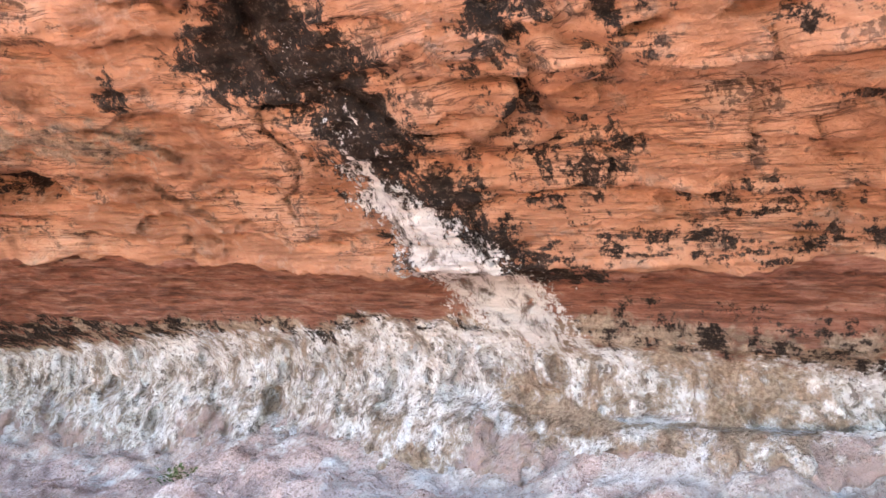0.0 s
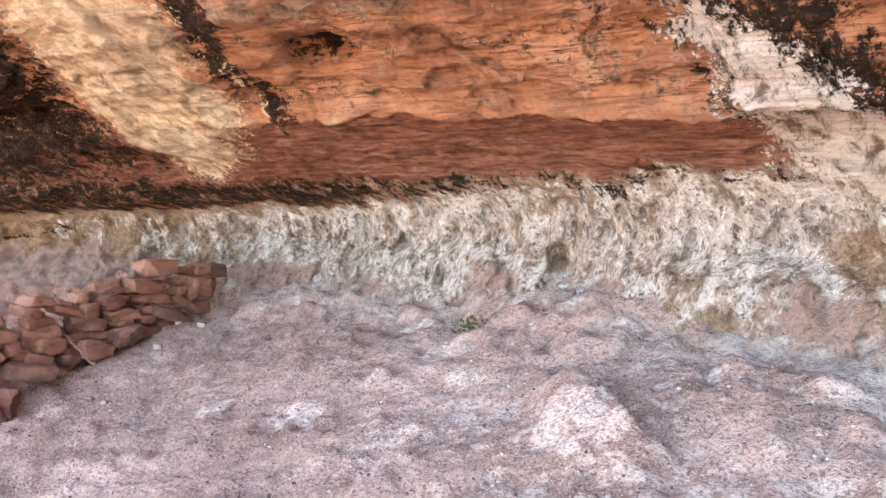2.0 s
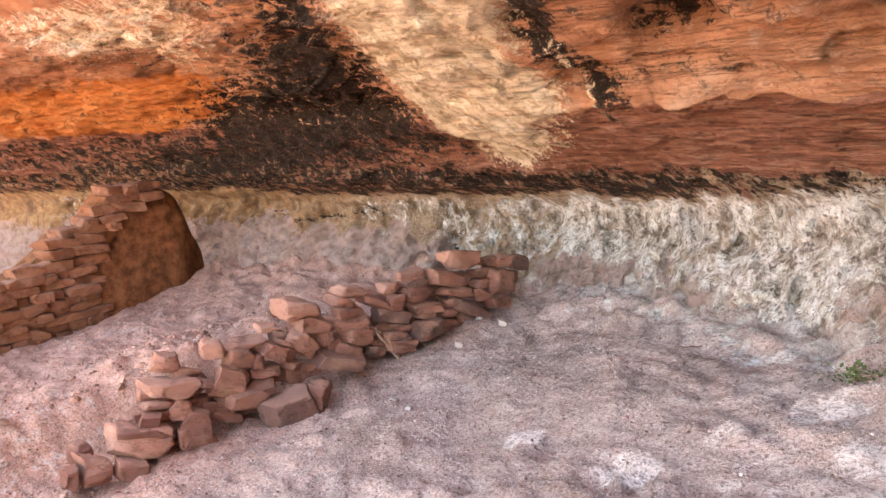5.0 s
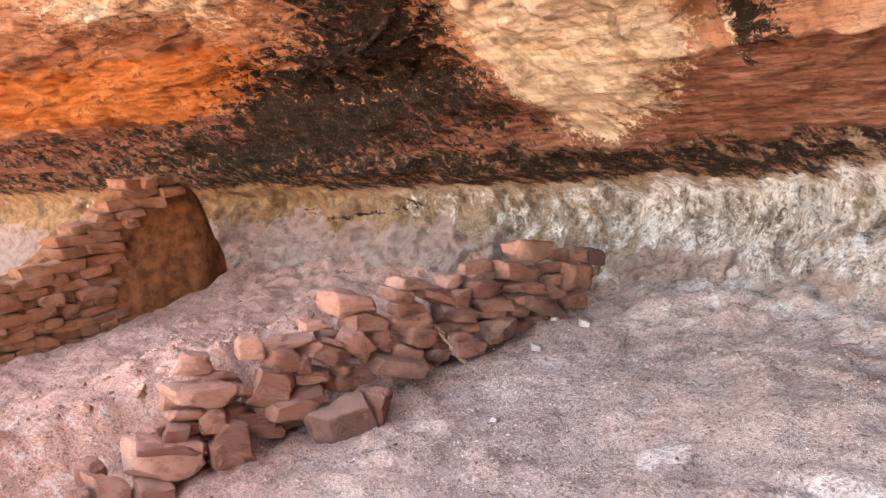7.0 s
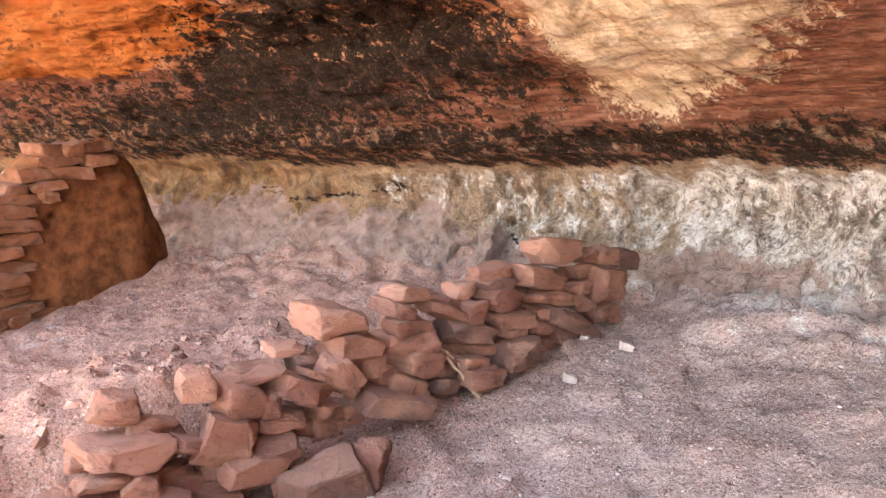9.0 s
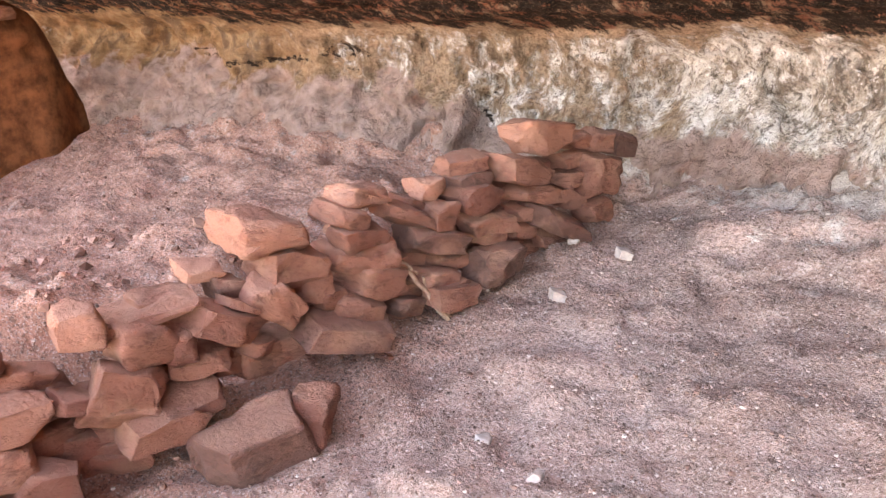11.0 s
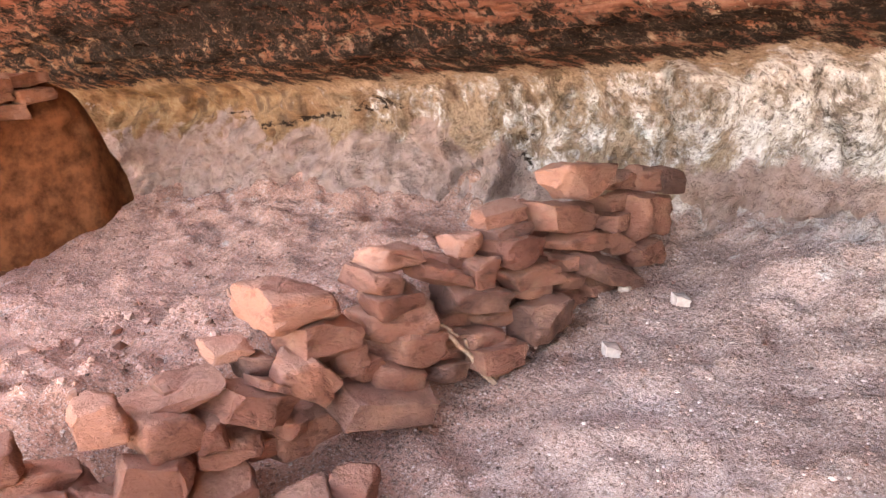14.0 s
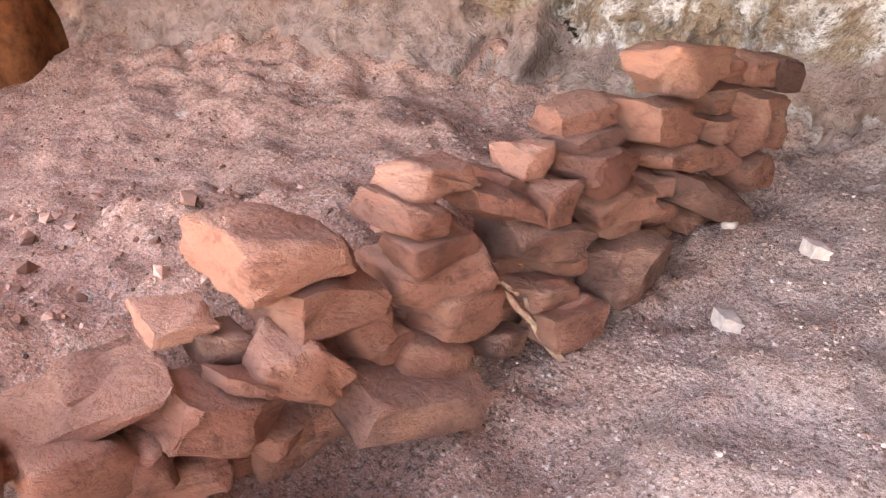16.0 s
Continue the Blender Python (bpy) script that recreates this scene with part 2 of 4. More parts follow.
    dark_spots = calc(t, "MULTIPLY", step(t, coarse, 0.42, 0.58), step(t, calc(t, "ADD", mid, calc(t, "MULTIPLY", calc(t, "SUBTRACT", fine, 0.5), 0.8)), 0.55, 0.63))
    col = blend(t, calc(t, "MULTIPLY", dark_spots, calc(t, "MULTIPLY", beds, 0.7)), col, (0.05, 0.03, 0.022))
    col = blend(t, step(t, calc(t, "ADD", varnish_shade, ragged), 0.40, 0.62), col, black)
    flow = ramp(t, runs, [(0.30, (0.24, 0.155, 0.095)), (0.42, (0.50, 0.37, 0.24)), (0.58, (0.70, 0.57, 0.42))])
    white_flow = ramp(t, runs, [(0.38, (0.16, 0.12, 0.10)), (0.52, (0.66, 0.61, 0.57))])
    warm = step(t, calc(t, "MULTIPLY", t_x(t), -1.0), 1.2, 2.2)
    flow = blend(t, warm, white_flow, flow)
    col = blend(t, step(t, calc(t, "ADD", cream, calc(t, "MULTIPLY", calc(t, "SUBTRACT", calc(t, "MULTIPLY_ADD", blot, 0.35, calc(t, "MULTIPLY_ADD", fine, 0.35, calc(t, "MULTIPLY", runs, 0.3))), 0.5), 3.4)), 0.40, 0.60), col, flow)
    t.links.new(col, b.inputs["Base Color"])
    h = calc(t, "ADD", calc(t, "MULTIPLY", mid, 1.0), calc(t, "MULTIPLY", fine, 0.45))
    h = calc(t, "ADD", h, calc(t, "MULTIPLY", bedding, calc(t, "MULTIPLY_ADD", frieze, 0.5, calc(t, "MULTIPLY", beds, 0.5))))
    h = calc(t, "SUBTRACT", h, calc(t, "MULTIPLY", partings, 0.15))
    h = calc(t, "SUBTRACT", h, calc(t, "MULTIPLY", calc(t, "MULTIPLY", knobs, step(t, salt, 0.2, 0.5)), 0.35))
    h = calc(t, "SUBTRACT", h, calc(t, "MULTIPLY", calc(t, "MULTIPLY", pocks, step(t, salt, 0.15, 0.4)), 0.9))
    bump(t, b, h, 1.0, 0.09)
    return m


def t_x(t):
    """The position along the cliff: the pale flow by the start is white, the others are honey-coloured."""
    g = t.nodes.new("ShaderNodeNewGeometry")
    s = t.nodes.new("ShaderNodeSeparateXYZ")
    t.links.new(g.outputs["Position"], s.inputs[0])
    return s.outputs[0]


def ground_material():
    m, t, b = nodes_of("dusty_ground", 0.95)
    pale, red, dark, salty = channels(t, "soil")
    p = where(t)
    coarse, mid = speckle(t, p, 1.6, 8, 0.6), speckle(t, p, 11, 8, 0.65)
    fine, grit = speckle(t, p, 52, 5, 0.75), speckle(t, p, 110, 3, 0.7)
    col = ramp(t, coarse, [(0.3, (0.30, 0.205, 0.18)), (0.5, (0.45, 0.325, 0.29)), (0.7, (0.59, 0.455, 0.415))])
    col = blend(t, step(t, calc(t, "ADD", red, calc(t, "MULTIPLY", calc(t, "SUBTRACT", mid, 0.5), 0.8)), 0.2, 0.8), col,
                ramp(t, mid, [(0.3, (0.37, 0.185, 0.14)), (0.65, (0.60, 0.345, 0.275))]))
    col = blend(t, step(t, calc(t, "ADD", pale, calc(t, "MULTIPLY", calc(t, "SUBTRACT", mid, 0.5), 1.6)), 0.45, 0.7), col, (0.72, 0.62, 0.585))
    col = blend(t, calc(t, "MULTIPLY", step(t, mid, 0.55, 0.72), 0.45), col, (0.26, 0.175, 0.155))
    col = blend(t, calc(t, "MULTIPLY", step(t, fine, 0.50, 0.60), 0.75), col, (0.15, 0.097, 0.083))
    col = blend(t, calc(t, "MULTIPLY", step(t, grit, 0.55, 0.62), 0.8), col, (0.66, 0.555, 0.515))
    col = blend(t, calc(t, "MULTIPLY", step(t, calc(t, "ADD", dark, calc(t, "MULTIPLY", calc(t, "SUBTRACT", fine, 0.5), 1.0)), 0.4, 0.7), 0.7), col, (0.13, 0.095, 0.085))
    # pale mineral crust that has crumbled off the rock, with dark hollows in it
    crumb = speckle(t, p, 5.5, 10, 0.74)
    crust = ramp(t, crumb, [(0.34, (0.17, 0.125, 0.105)), (0.45, (0.36, 0.285, 0.25)), (0.55, (0.54, 0.475, 0.44)), (0.66, (0.72, 0.69, 0.67))])
    crust = blend(t, calc(t, "MULTIPLY", step(t, fine, 0.53, 0.64), 0.65), crust, (0.15, 0.11, 0.095))
    col = blend(t, step(t, calc(t, "ADD", salty, calc(t, "MULTIPLY", calc(t, "SUBTRACT", crumb, 0.5), 2.2)), 0.40, 0.62), col, crust)
    t.links.new(col, b.inputs["Base Color"])
    h = calc(t, "ADD", mid, calc(t, "MULTIPLY", fine, 0.6))
    h = calc(t, "ADD", h, calc(t, "MULTIPLY", crumb, 0.8))
    bump(t, b, calc(t, "ADD", h, calc(t, "MULTIPLY", grit, 0.3)), 1.0, 0.035)
    return m


def stone_material(name, low, high, grime):
    """Loose sandstone: each piece has its own tone."""
    m, t, b = nodes_of(name, 0.88)
    oi = t.nodes.new("ShaderNodeObjectInfo")
    tc = t.nodes.new("ShaderNodeTexCoord")
    mp = t.nodes.new("ShaderNodeMapping")
    mp.inputs["Scale"].default_value = (1, 1, 1.8)
    t.links.new(tc.outputs["Object"], mp.inputs[0])
    t.links.new(oi.outputs["Location"], mp.inputs["Location"])
    mid, fine = speckle(t, mp.outputs[0], 11, 9, 0.7, 0.3), speckle(t, where(t), 70, 5, 0.7)
    soft = speckle(t, where(t), 5, 6, 0.6)
    col = blend(t, oi.outputs["Random"], low, high)
    col = blend(t, calc(t, "MULTIPLY", step(t, mid, 0.5, 0.66), 0.75), col, grime)
    col = blend(t, calc(t, "MULTIPLY", step(t, soft, 0.5, 0.68), 0.5), col, (0.37, 0.205, 0.15))
    col = blend(t, calc(t, "MULTIPLY", step(t, fine, 0.55, 0.7), 0.35), col, (0.16, 0.07, 0.05))
    t.links.new(col, b.inputs["Base Color"])
    # faces that turn upward are blended to a paler tone
    up = t.nodes.new("ShaderNodeSeparateXYZ")
    geo = t.nodes.new("ShaderNodeNewGeometry")
    t.links.new(geo.outputs["Normal"], up.inputs[0])
    top_tint = calc(t, "MULTIPLY", step(t, calc(t, "ADD", up.outputs[2], calc(t, "MULTIPLY", calc(t, "SUBTRACT", soft, 0.5), 0.8)), 0.55, 0.95), 0.3)
    col = blend(t, top_tint, col, (0.46, 0.27, 0.21))
    t.links.new(col, b.inputs["Base Color"])
    bump(t, b, calc(t, "ADD", mid, calc(t, "MULTIPLY", fine, 0.35)), 1.0, 0.03)
    return m


def plain_material(name, low, high, scale=30, r=0.85):
    m, t, b = nodes_of(name, r)
    n = speckle(t, where(t), scale, 6, 0.65)
    t.links.new(ramp(t, n, [(0.35, low), (0.65, high)]), b.inputs["Base Color"])
    bump(t, b, n, 0.5, 0.008)
    return m


def pebble_material(name, stops):
    m, t, b = nodes_of(name, 0.9)
    g = t.nodes.new("ShaderNodeNewGeometry")
    col = ramp(t, g.outputs["Random Per Island"], stops)
    t.links.new(col, b.inputs["Base Color"])
    return m


ROCK, SOIL, GRAVEL = rock_material(), ground_material(), pebble_material("gravel", [(0.0, (0.08, 0.05, 0.042)), (0.3, (0.24, 0.15, 0.125)), (0.7, (0.38, 0.27, 0.235)), (0.9, (0.52, 0.42, 0.38)), (1.0, (0.58, 0.50, 0.47))])
RUBBLE = pebble_material("red_rubble", [(0.0, (0.16, 0.08, 0.06)), (0.5, (0.34, 0.19, 0.15)), (1.0, (0.48, 0.30, 0.25))])
STONE = stone_material("red_sandstone", (0.18, 0.078, 0.06), (0.33, 0.16, 0.12), (0.12, 0.055, 0.043))
STONE_DARK = stone_material("weathered_sandstone", (0.12, 0.065, 0.054), (0.19, 0.10, 0.083), (0.07, 0.04, 0.034))
STONE_PALE = stone_material("pale_sandstone", (0.33, 0.165, 0.122), (0.40, 0.205, 0.155), (0.22, 0.10, 0.075))
STONE_OLD = stone_material("old_wall_stone", (0.15, 0.06, 0.034), (0.27, 0.118, 0.07), (0.10, 0.042, 0.026))
PLASTER = plain_material("mud_plaster", (0.085, 0.032, 0.015), (0.225, 0.09, 0.042), 9)
WOOD = plain_material("dry_wood", (0.20, 0.12, 0.085), (0.42, 0.29, 0.22), 40)
LEAF = plain_material("green_leaf", (0.06, 0.08, 0.03), (0.13, 0.15, 0.065), 60)
QUARTZ = plain_material("pale_pebble", (0.36, 0.30, 0.275), (0.54, 0.48, 0.45), 30)

# ---- large structure: the rock of the alcove ----
def inside(x, v, poly, sx=0.25, sv=0.04):
    """Soft mask of a polygon in (along the cliff, up the profile): 1 well inside, 0 well outside, 0.5 on the edge."""
    n, hit, best = len(poly), np.zeros(len(x), bool), np.full(len(x), 9.0)
    X, W = x / sx, v / sv
    for k in range(n):
        (ax, av), (bx, bv) = poly[k], poly[(k + 1) % n]
        ax, bx, av, bv = ax / sx, bx / sx, av / sv, bv / sv
        with np.errstate(divide="ignore", invalid="ignore"):
            hit ^= ((av > W) != (bv > W)) & (X < (bx - ax) * (W - av) / (bv - av) + ax)
        f = np.clip(((X - ax) * (bx - ax) + (W - av) * (bv - av)) / ((bx - ax) ** 2 + (bv - av) ** 2 + 1e-9), 0, 1)
        best = np.minimum(best, np.hypot(X - ax - f * (bx - ax), W - av - f * (bv - av)))
    return np.clip(0.5 + 0.5 * np.where(hit, best, -best), 0, 1)


def spot(x, v, cx, cv, rx, rv):
    return np.clip(1.0 - 0.5 * np.hypot((x - cx) / rx, (v - cv) / rv), 0, 1)


STREAK_BLACK = [(-0.82, 0.66), (-1.16, 0.585), (-0.98, 0.555), (-0.68, 0.543), (-0.51, 0.489), (-0.28, 0.388), (-0.1, 0.30),
                (0.5, 0.275), (0.70, 0.345), (0.38, 0.395), (0.14, 0.471), (-0.16, 0.518), (-0.28, 0.564), (-0.44, 0.60), (-0.60, 0.66)]
STREAK_WHITE = [(-0.64, 0.588), (-0.52, 0.545), (-0.46, 0.487), (-0.24, 0.388), (0.02, 0.231), (0.24, 0.172),
                (0.66, 0.195), (0.50, 0.275), (0.20, 0.396), (-0.15, 0.462), (-0.38, 0.510), (-0.53, 0.561)]
FLOW = [(-4.1, 0.60), (-4.30, 0.548), (-4.66, 0.486), (-4.85, 0.40), (-4.72, 0.345), (-4.76, 0.292), (-4.41, 0.27), (-3.64, 0.306), (-3.24, 0.372),
        (-3.22, 0.433), (-3.17, 0.49), (-3.05, 0.53), (-3.2, 0.60)]
VARNISH = [(-5.0, 0.66), (-5.3, 0.58), (-6.17, 0.516), (-7.6, 0.468), (-8.74, 0.36), (-9.89, 0.354), (-10.55, 0.274), (-9.04, 0.205), (-5.79, 0.29),
           (-4.75, 0.30), (-4.84, 0.417), (-4.45, 0.526), (-4.1, 0.66)]
GAP = [(-2.9, 0.60), (-3.1, 0.52), (-3.19, 0.47), (-3.1, 0.42), (-3.06, 0.345), (-2.84, 0.37), (-2.88, 0.433), (-2.95, 0.471), (-2.78, 0.51), (-2.6, 0.60)]
SLIM = [(-3.05, 0.47), (-3.10, 0.40), (-3.07, 0.35), (-3.0, 0.418), (-2.96, 0.465)]
ORANGE = [(-12, 0.55), (-9.72, 0.513), (-8.67, 0.518), (-6.89, 0.500), (-7.27, 0.439), (-8.89, 0.354), (-10.35, 0.356), (-13, 0.40)]
HONEY = [(-9.5, 0.68), (-8.5, 0.58), (-7.8, 0.53), (-7.0, 0.51), (-6.2, 0.535), (-5.6, 0.60), (-5.2, 0.68)]

us = np.concatenate([np.linspace(-30, -13, 16)[:-1], np.linspace(-13, -6.6, 190)[:-1], np.linspace(-6.6, 2.2, 520)[:-1], np.linspace(2.2, 18, 30)])
vs = np.concatenate([np.linspace(0, 0.2, 85)[:-1], np.linspace(0.2, 0.66, 220)])
x, v = [a.ravel() for a in np.meshgrid(us, vs, indexing="ij")]
P = rock_point(x, v)
low = smooth(0.20, 0.15, v)
high = smooth(0.17, 0.24, v)
P3 = P * np.array([1, 1, 1.0])
bed = P * np.array([0.6, 0.6, 5.0])
flute = P * np.array([1.0, 0.8, 0.35])
cracks = np.exp(-(rough(P3, 1.4, 3, 14) / 0.05) ** 2)
d = high * (0.10 * rough(P3, 1.1, 3, 1) + 0.04 * rough(bed, 1.6, 5, 2, 0.65) + 0.04 * rough(P3, 7, 4, 3, 0.6) - 0.07 * cracks * smooth(0.36, 0.4, v))
pits = 0.5 - np.abs(rough(P * np.array([1.0, 0.8, 0.6]), 2.6, 4, 4, 0.6)) * 1.4
d += low * (0.15 * pits + 0.075 * rough(P3, 5, 4, 5, 0.62) - 0.05)
blocks = np.floor(2.2 * (rough(bed, 0.55, 3, 8) + 0.15 * rough(P3, 3, 2, 9))) / 2.2
d += smooth(0.36, 0.40, v) * 0.17 * blocks * (1 - 0.85 * np.maximum(inside(x, v, FLOW, 0.3, 0.05), inside(x, v, STREAK_BLACK, 0.2, 0.04)))
# bedded ledges: each bed swells outward and breaks back under the next
beat = P[:, 2] * 4.2 + 1.1 * rough(P3, 0.7, 3, 15) + 0.25 * rough(P3, 4, 3, 16)
saw = (beat - np.floor(beat)) ** 1.5
plainer = np.maximum(inside(x, v, FLOW, 0.3, 0.05), inside(x, v, STREAK_BLACK, 0.2, 0.04))
d += smooth(0.37, 0.40, v) * (1 - 0.8 * plainer) * 0.085 * saw * smooth(-0.15, 0.3, rough(P3, 0.9, 3, 17))
fine_beat = P[:, 2] * 17 + 1.2 * rough(P3, 1.3, 3, 18)
d += smooth(0.20, 0.24, v) * (1 - 0.7 * plainer) * 0.014 * (fine_beat - np.floor(fine_beat)) * smooth(-0.3, 0.2, rough(P3, 1.5, 3, 19))
# lump of stone beside the white streak, with a crack round its lower edge
lump = np.hypot((x + 0.02) / 0.21, (v - 0.540) / 0.044)
d += 0.07 * smooth(1.05, 0.85, lump) - 0.07 * np.exp(-((lump - 1.12) / 0.09) ** 2) * smooth(-0.15, 0.05, x + 2.5 * (0.53 - v))
shelf = 0.437 + 0.05 * (x - 0.77)
d += 0.06 * smooth(shelf - 0.003, shelf + 0.004, v) * smooth(shelf + 0.08, shelf + 0.02, v) * smooth(0.7, 0.8, x) * smooth(1.6, 1.2, x)
# ledge over the dark red bed, hollows under the blocks, lump beside the streak
ledge = 0.366 + 0.006 * rough(P3, 1.6, 3, 11)
d += 0.09 * smooth(ledge - 0.004, ledge + 0.006, v) * smooth(0.47, 0.38, v) * smooth(-3.2, -2.9, x) * smooth(1.2, 0.4, x)
lip = 0.205 + 0.012 * rough(P3, 1.7, 3, 12)
d += 0.05 * smooth(lip - 0.006, lip + 0.01, v) * smooth(0.3, 0.24, v)
for cx, cv, rx, rv, depth in ((-2.33, 0.466, 0.24, 0.02, -0.36), (-1.95, 0.47, 0.12, 0.012, -0.1), (-3.12, 0.489, 0.13, 0.018, -0.16), (-1.58, 0.48, 0.1, 0.03, -0.08), (-1.12, 0.075, 0.14, 0.03, -0.10),
                              (0.12, 0.115, 0.14, 0.02, -0.09), (-5.82, 0.085, 0.12, 0.03, -0.10), (-3.85, 0.105, 0.10, 0.035, -0.10), (-7.0, 0.14, 0.2, 0.02, -0.08),
                              (-0.62, 0.50, 0.04, 0.02, 0.05), (-0.56, 0.09, 0.07, 0.03, -0.16), (-4.6, 0.10, 0.1, 0.03, -0.08), (-1.04, 0.075, 0.12, 0.02, -0.14), (-7.13, 0.10, 0.12, 0.04, -0.14), (-6.6, 0.07, 0.3, 0.02, -0.12), (-3.84, 0.095, 0.09, 0.035, -0.10), (-5.86, 0.09, 0.10, 0.03, -0.10), (-2.6, 0.10, 0.1, 0.03, -0.1), (-3.2, 0.09, 0.08, 0.03, -0.09)):
    d += depth * np.exp(-((x - cx) / rx) ** 4 - ((v - cv) / rv) ** 2)
out = np.stack([0.25 * np.ones_like(x), -0.85 * np.ones_like(x), -0.45 * smooth(0.15, 0.3, v)], axis=1)
P = P + out * (d * smooth(0.66, 0.63, v))[:, None]

warp = 0.5 * rough(P, 2.5, 4, 20)
xw, vw = x + 0.05 * warp, v + 0.012 * rough(P, 3.0, 4, 21)
junction = 0.185 + 0.012 * rough(P, 1.5, 4, 22)
rise = 0.03 * smooth(-3.5, -1.5, x)
salt = smooth(0.02, 0.06, vw + 0.02 * smooth(-4, -2, x)) * (1 - smooth(junction - 0.03 + rise, junction + 0.035 + rise, vw))
salt = salt * (np.interp(x, [-9, -6.5, -4.5, -2, 2], [0.22, 0.42, 0.52, 0.56, 0.52]) + 0.25 * rough(P, 0.9, 2, 23)) + 0.25 * spot(x, v, -0.2, 0.12, 1.0, 0.05) + 0.2 * spot(x, v, -1.8, 0.13, 0.5, 0.05) + 0.2 * spot(x, v, -3.7, 0.12, 0.5, 0.05)
salt *= 1 - 0.7 * spot(x, v, 0.55, 0.10, 0.22, 0.03)
band_top = np.interp(x, [-12.9, -9.9, -7.5, -5.9, -4.8, -3.6, -2.5, -1.6, 0, 0.8], [0.285, 0.33, 0.314, 0.30, 0.285, 0.272, 0.258, 0.246, 0.235, 0.26])
strip = smooth(junction - 0.012, junction + 0.02, vw) * (1 - smooth(band_top - 0.03, band_top + 0.015, vw))
varnish_shade = strip * np.interp(x, [-13, -9, -3.4, -2.2, -0.6, 0.8, 2], [0.52, 0.64, 0.64, 0.52, 0.42, 0.44, 0.5])
varnish_shade = np.maximum(varnish_shade, 0.84 * inside(xw, vw, STREAK_BLACK, 0.14, 0.03))
varnish_shade = np.maximum(varnish_shade, 0.80 * inside(xw, vw, VARNISH, 0.5, 0.06))
varnish_shade = np.maximum(varnish_shade, 0.92 * inside(xw, vw, GAP, 0.12, 0.03))
# varnish spots, and shade of hollows and under the overhang painted dark
for cx, cv, rx, rv, a in ((0.05, 0.58, 0.10, 0.03, 0.6), (0.42, 0.585, 0.12, 0.04, 0.5), (0.5, 0.47, 0.18, 0.04, 0.5), (1.3, 0.25, 0.6, 0.03, 0.36),
                          (-1.5, 0.575, 0.08, 0.012, 0.65), (-2.33, 0.466, 0.17, 0.014, 0.58), (-3.12, 0.489, 0.10, 0.018, 0.75), (1.25, 0.42, 0.3, 0.02, 0.42), (1.5, 0.385, 0.35, 0.012, 0.5), (0.9, 0.388, 0.3, 0.01, 0.42), (0.4, 0.576, 0.06, 0.02, 0.5), (0.85, 0.559, 0.08, 0.006, 0.5), (1.19, 0.517, 0.05, 0.008, 0.62), (0.22, 0.53, 0.1, 0.03, 0.45), (0.48, 0.458, 0.12, 0.02, 0.48), (-8.1, 0.118, 0.7, 0.005, 0.5), (-5.82, 0.085, 0.08, 0.02, 0.36),
                          (-7.05, 0.14, 0.18, 0.012, 0.52), (1.6, 0.56, 0.2, 0.015, 0.45)):
    varnish_shade = np.maximum(varnish_shade, a * np.clip(1.6 * spot(xw, vw, cx, cv, rx, rv), 0, 1))
cream = np.maximum(0.80 * inside(xw, vw, FLOW, 0.2, 0.035), 0.80 * inside(xw, vw, STREAK_WHITE, 0.16, 0.03) * (0.76 + 0.24 * smooth(0.55, 0.42, v)))
cream = np.maximum(cream, 0.7 * inside(xw, vw, SLIM, 0.06, 0.02))
cream = np.maximum(cream, 0.56 * inside(xw, vw, HONEY, 0.6, 0.05) * smooth(-4.6, -5.6, x))
varnish_shade = np.maximum(varnish_shade, 0.47 * inside(xw, vw, HONEY, 0.6, 0.05))
varnish_shade = np.maximum(varnish_shade, 0.5 * smooth(0.26, 0.29, vw) * smooth(0.37, 0.34, vw) * smooth(-6, -8, x))
vivid = inside(xw, vw, ORANGE, 0.5, 0.04)
frieze = smooth(junction - 0.01, junction + 0.02, vw) * (1 - smooth(0.36, 0.372, vw)) * smooth(2.6, 1.2, x)
ochre = 0.95 * (1 - smooth(junction - 0.005, junction + 0.03, vw))
ochre = np.maximum(ochre, strip * np.interp(x, [-8, -4, -3, -1.8], [0.42, 0.48, 0.52, 0.62]))
ochre = np.maximum(ochre, 0.6 * smooth(0.47, 0.52, vw) * smooth(0.62, 0.52, v) * smooth(-0.9, -1.6, x) * smooth(-3.2, -2.6, x))
dust = 1 - smooth(0.04, 0.10, (vw + 0.035 * rough(flute, 3.2, 4, 30)) * np.interp(x, [-6.5, -4.5], [0.68, 1.0]))
dust *= np.interp(x, [-5, -2.5], [1.0, 0.6])
CRUST = np.stack([salt, varnish_shade, cream, vivid], axis=1)
BEDS = np.stack([frieze, ochre, dust, smooth(0.36, 0.40, v)], axis=1)
wall = sheet("wall_rock", P, len(us), len(vs), ROCK, {"crust": CRUST, "stone": BEDS}, flip=True)
tagged(wall, "undercut orange sandstone cliff with white salts and black streaks", "rock wall", kind="structure")

us2, vs2 = np.linspace(-30, 18, 200), np.linspace(0.64, 1.0, 60)
x2, v2 = [a.ravel() for a in np.meshgrid(us2, vs2, indexing="ij")]
C = rock_point(x2, v2)
C[:, 2] += 0.12 * smooth(0.66, 0.64, v2) + 0.15 * rough(C, 0.8, 4, 40) * smooth(0.66, 0.70, v2)
ones = np.zeros((len(x2), 4))
roof = sheet("ceiling", C, 200, 60, ROCK, {"crust": ones, "stone": ones}, flip=True)
tagged(roof, "rough orange sandstone roof of the overhang", "rock ceiling", kind="structure")

